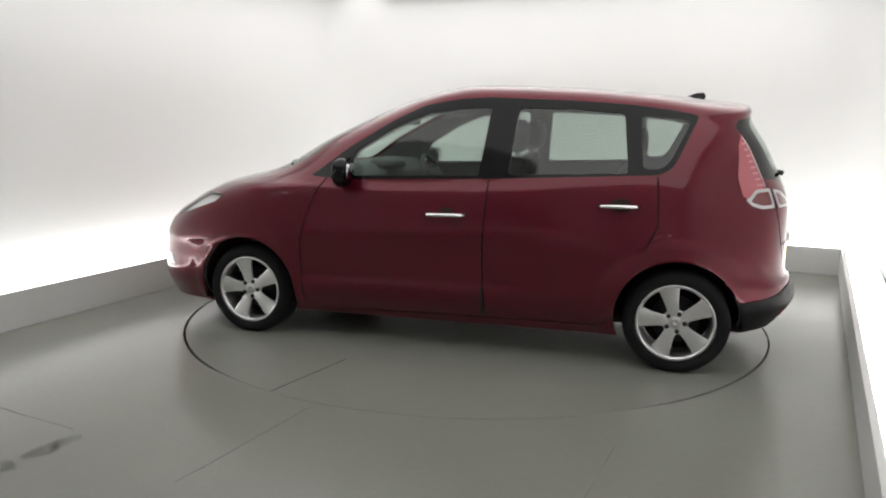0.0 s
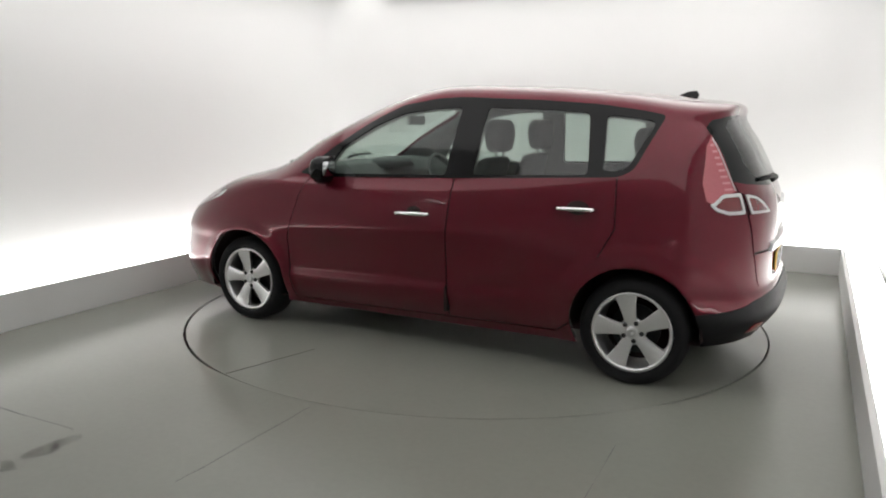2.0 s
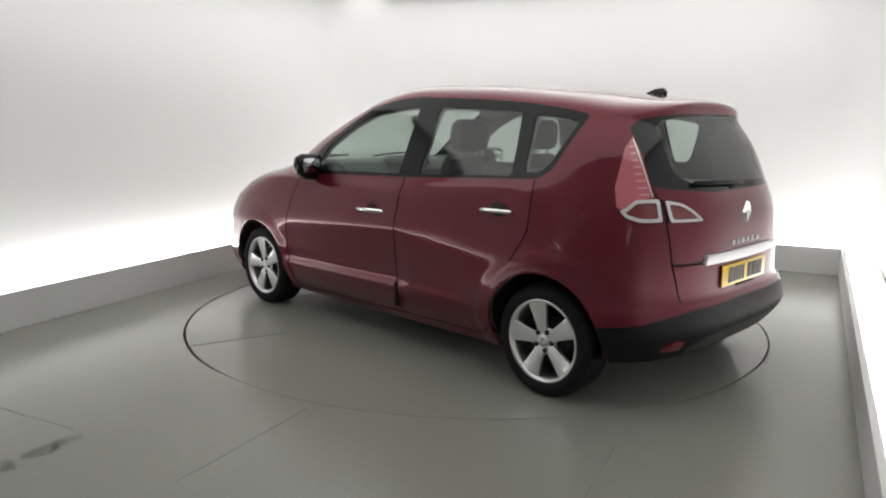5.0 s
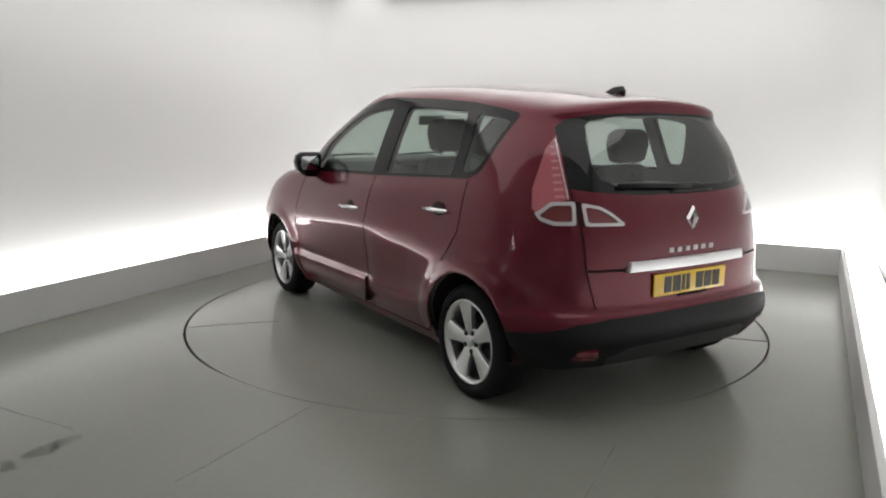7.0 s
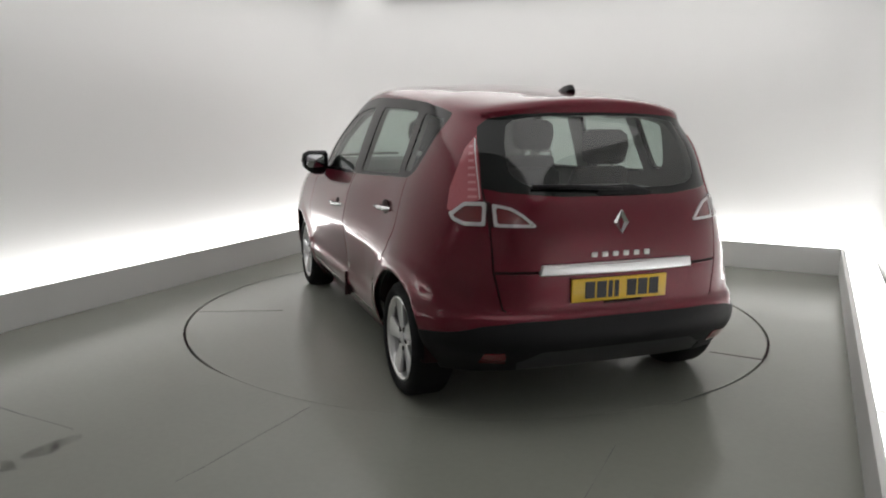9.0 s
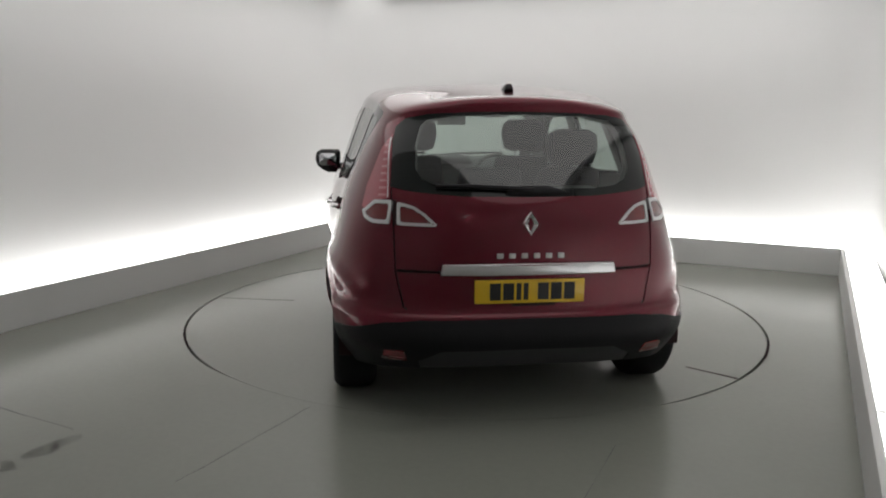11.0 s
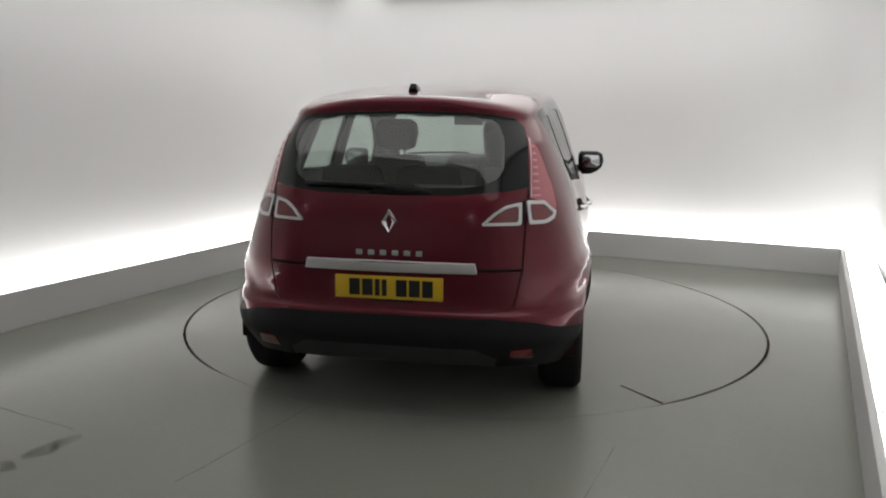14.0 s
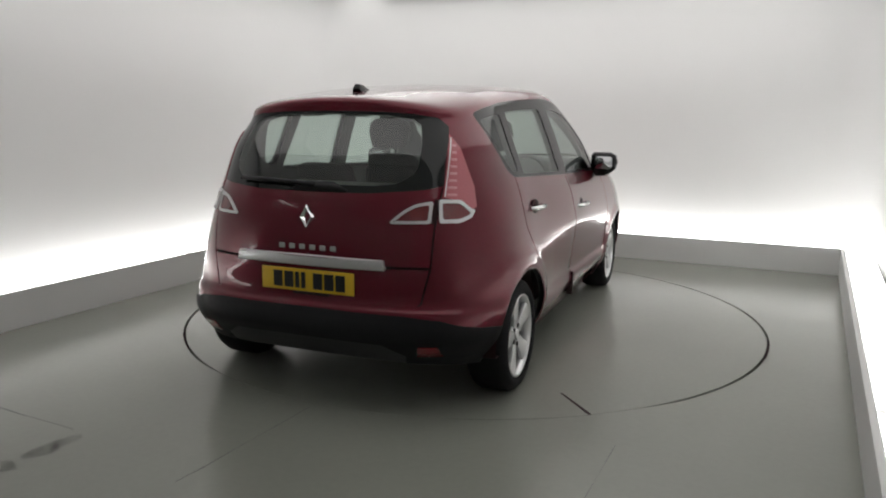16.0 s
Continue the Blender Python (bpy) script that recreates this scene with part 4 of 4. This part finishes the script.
def build_cabin(car):
    part("cabin_floor", box_bm(3.3, 1.36, 0.05, (0.05, 0, 0.245), 0.01), SHADE_AND_DARK_PARTS, car, "dark cabin floor and underside")
    for y in (0.36, -0.36):
        build_seat(car, 0.12, y)
    for y in (0.46, 0.0, -0.46):
        build_seat(car, -0.62, y, True)
    part("dashboard", prism_bm([(1.25, 1.03), (0.98, 1.105), (0.74, 1.095), (0.62, 1.02), (0.60, 0.80), (0.75, 0.62), (1.2, 0.5)], -0.74, 0.74,
                               lambda a, b, d: Vector((a, d, b)), 0.02), TRIM, car, "charcoal dashboard")
    part("instrument_hood", loft_box_bm([(0.70, 0, 1.06, 0.10, 0.20), (0.71, 0, 1.11, 0.09, 0.18), (0.73, 0, 1.13, 0.05, 0.13)]), TRIM, car)
    part("parcel_shelf", box_bm(0.54, 1.00, 0.03, (-1.54, 0, 1.04), 0.01), SHELF, car, "grey parcel shelf")
    # steering wheel on the right-hand side
    bm = bmesh.new()
    m = Matrix.Translation((0.46, -0.36, 0.97)) @ Matrix.Rotation(math.radians(-65), 4, "Y")
    rings = []
    for k in range(28):
        a = 2 * math.pi * k / 28
        rings.append([bm.verts.new(m @ Vector(((0.18 + 0.015 * math.cos(b)) * math.cos(a), (0.18 + 0.015 * math.cos(b)) * math.sin(a), 0.015 * math.sin(b))))
                      for b in (2 * math.pi * j / 8 for j in range(8))])
    for k in range(28):
        p, q = rings[k], rings[(k + 1) % 28]
        for j in range(8):
            bm.faces.new((p[j], p[(j + 1) % 8], q[(j + 1) % 8], q[j]))
    bmesh.ops.recalc_face_normals(bm, faces=bm.faces)
    sw = part("steering_wheel", bm, TRIM, car, "dark steering wheel")
    part("hub", box_bm(0.14, 0.30, 0.04, (0, 0, 0), 0.015, 2, None), TRIM, sw)
    sw.children[0].matrix_basis = m
    part("rear_view_mirror", box_bm(0.03, 0.22, 0.07, (0.50, 0, 1.40), 0.012), TRIM, car, "black interior mirror")


def build_trim(car, made):
    # door handles
    for s in (1, -1):
        for key, x0, x1, z in (("fdoor", -0.125, 0.115, 0.850), ("rdoor", -1.125, -0.905, 0.935)):
            yb = 0.898 * taper((x0 + x1) / 2, z)
            h = part("handle", sweep_bm([(x0, s * (yb - 0.006), z), (x0 + 0.02, s * (yb + 0.022), z), ((x0 + x1) / 2, s * (yb + 0.030), z), (x1 - 0.02, s * (yb + 0.022), z - 0.002), (x1, s * (yb - 0.006), z - 0.004)], 0.017, 10, 0.75),
                     CHROME, made[key, s], "chrome door handle")
            # Near-black ellipsoid stands in for the shaded hollow behind the handle.
            bm = bmesh.new()
            bmesh.ops.create_uvsphere(bm, u_segments=16, v_segments=8, radius=1, matrix=Matrix.Translation(((x0 + x1) / 2 - 0.01, s * (yb - 0.006), z + 0.004)) @ Matrix.Diagonal((0.064, 0.017, 0.040, 1)))
            part("handle_recess", bm, SHADE_AND_DARK_PARTS, made[key, s], "near-black bulge for the shaded handle recess")
        # mirror
        mir = part("door_mirror", loft_box_bm([(0.66, s * 0.900, 0.995, 0.028, 0.035), (0.65, s * 0.915, 1.02, 0.042, 0.065), (0.645, s * 0.925, 1.05, 0.05, 0.088), (0.64, s * 0.93, 1.10, 0.052, 0.096), (0.635, s * 0.925, 1.15, 0.045, 0.090), (0.635, s * 0.915, 1.172, 0.02, 0.065)]),
                   BLACK_GLOSS, car, "black door mirror")
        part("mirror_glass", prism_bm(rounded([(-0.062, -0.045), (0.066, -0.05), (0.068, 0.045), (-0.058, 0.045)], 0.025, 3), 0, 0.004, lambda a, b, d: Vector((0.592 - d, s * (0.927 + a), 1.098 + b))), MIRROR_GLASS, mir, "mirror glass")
        part("mirror_foot", sweep_bm([(0.72, s * 0.81, 1.045), (0.68, s * 0.87, 1.035), (0.64, s * 0.89, 1.04)], 0.028, 8, 0.8), BLACK_PLASTIC, mir)
        # raised dark strip for the shaded step at the foot of the door gap
        part("door_edge_notch", prism_bm(rounded([(-0.252, 0.272), (-0.230, 0.272), (-0.230, 0.425), (-0.244, 0.425)], 0.006, 2), 0.872, 0.909,
                                         lambda a, b, d: Vector((a, s * d, b)), 0.002), SHADE_AND_DARK_PARTS, made["rdoor", s], "raised dark strip for the shaded step between the doors above the sill")
    # aerial
    ant = part("aerial", prism_bm([(-1.47, 0), (-1.33, 0), (-1.35, 0.02), (-1.42, 0.05), (-1.47, 0.055), (-1.485, 0.03)], -0.029, 0.029,
                                  lambda a, b, d: Vector((a, d * (1 - 10 * b), b + 1.534)), 0.004), BLACK_GLOSS, car, "black roof aerial fin")
    gate = made["gate"]
    # chrome bar, number plate, badge
    part("tailgate_bar", prism_bm([(0.405, 0), (0.395, 0.05), (0.2, 0.052), (0, 0.053), (-0.2, 0.052), (-0.395, 0.05), (-0.405, 0), (-0.2, 0), (0, 0), (0.2, 0)], -0.03, 0.022,
                                  lambda a, b, d: Vector((-1.991 - d + 0.15 * a * a, a, 0.712 + b)), 0.005), SATIN, gate, "satin silver bar over the plate")
    plate = part("number_plate", box_bm(0.008, 0.508, 0.110, (-1.999, 0, 0.636), 0.003), PLATE_YELLOW, gate, "yellow rear number plate")
    x = -0.185
    for wd in (0.05, 0.05, 0.022, 0.022, None, 0.05, 0.05, 0.05):
        if wd is None:
            x += 0.033
            continue
        part("plate_bar", box_bm(0.003, wd, 0.079, (-2.0045, -(x + wd / 2), 0.636), 0.0), PLATE_BLACK, plate, "black bar on the plate", smooth=False)
        x += wd + 0.011
    bm = bmesh.new()
    outer = [(0, 0.062), (0.040, 0), (0, -0.062), (-0.040, 0)]
    inner = [(0, 0.030), (0.014, 0), (0, -0.030), (-0.014, 0)]
    vo = [bm.verts.new((-1.984, a, 0.945 + b)) for a, b in outer]
    vi = [bm.verts.new((-1.999, a * 0.98, 0.945 + b * 0.98)) for a, b in [(p[0] * 0.7 + q[0] * 0.3, p[1] * 0.7 + q[1] * 0.3) for p, q in zip(outer, inner)]]
    vj = [bm.verts.new((-1.986, a, 0.945 + b)) for a, b in inner]
    for k in range(4):
        j = (k + 1) % 4
        bm.faces.new((vo[k], vo[j], vi[j], vi[k]))
        bm.faces.new((vi[k], vi[j], vj[j], vj[k]))
    bmesh.ops.recalc_face_normals(bm, faces=bm.faces)
    part("badge", bm, CHROME, gate, "diamond-shaped chrome badge", smooth=False)
    # Solid dark bar marks the slot below the plate.
    part("plate_lamp_slot", box_bm(0.012, 0.20, 0.012, (-1.999, -0.02, 0.573), 0.003), SHADE_AND_DARK_PARTS, gate, "dark bar at the slot under the plate")
    for s, y0, y1 in ((1, 0.62, 0.10), (-1, -0.05, -0.58)):
        part("front_wiper", sweep_bm([(1.15, y0, 1.108), (1.23, (2 * y0 + y1) / 3, 1.114), (1.28, (y0 + 2 * y1) / 3, 1.116), (1.30, y1, 1.116)], 0.012, 6, 0.8), BLACK_PLASTIC, car, "black windscreen wiper")
    # model lettering as plain bars
    x = -0.155
    for k in range(6):
        part("lettering_bar", box_bm(0.006, 0.030, 0.024, (-1.9935, -(x + 0.016), 0.800), 0.002), LETTER, gate, "small silver bar where lettering sits")
        x += 0.056
    # wiper
    wp = part("rear_wiper", sweep_bm([(-1.944, -0.02, 1.096), (-1.942, 0.10, 1.104), (-1.934, 0.26, 1.111), (-1.906, 0.42, 1.112)], 0.014, 8, 0.8), BLACK_PLASTIC, gate, "black rear wiper")
    part("wiper_pivot", loft_box_bm([(-1.920, -0.04, 1.060, 0.016, 0.16), (-1.930, -0.04, 1.078, 0.026, 0.15), (-1.928, -0.035, 1.098, 0.024, 0.11), (-1.915, -0.03, 1.112, 0.008, 0.07)]), BLACK_PLASTIC, wp)


def build_car():
    car = new("car")
    tagged(car, "cherry red compact people carrier with five doors, parked on the turntable", "car")
    car.scale = (1.0, 1.025, 1.008)
    made = car_shell(car)
    build_arches(car)
    for sx in (1, -1):
        for sy in (1, -1):
            build_wheel(car, sx, sy)
    build_cabin(car)
    build_trim(car, made)
    return car


build_room()
build_lights()
turntable = build_turntable()
car = build_car()


def motions():
    disc_rows, car_rows = [], []
    for t, a in ANGLES:
        turn = pose(0, 0, 0, 0, 0, a)
        disc_rows.append((t, turn))
        car_rows.append((t, turn @ Matrix.Translation((-PIVOT[0], -PIVOT[1], 0))))
    walk(turntable, disc_rows)
    walk(car, car_rows)


motions()
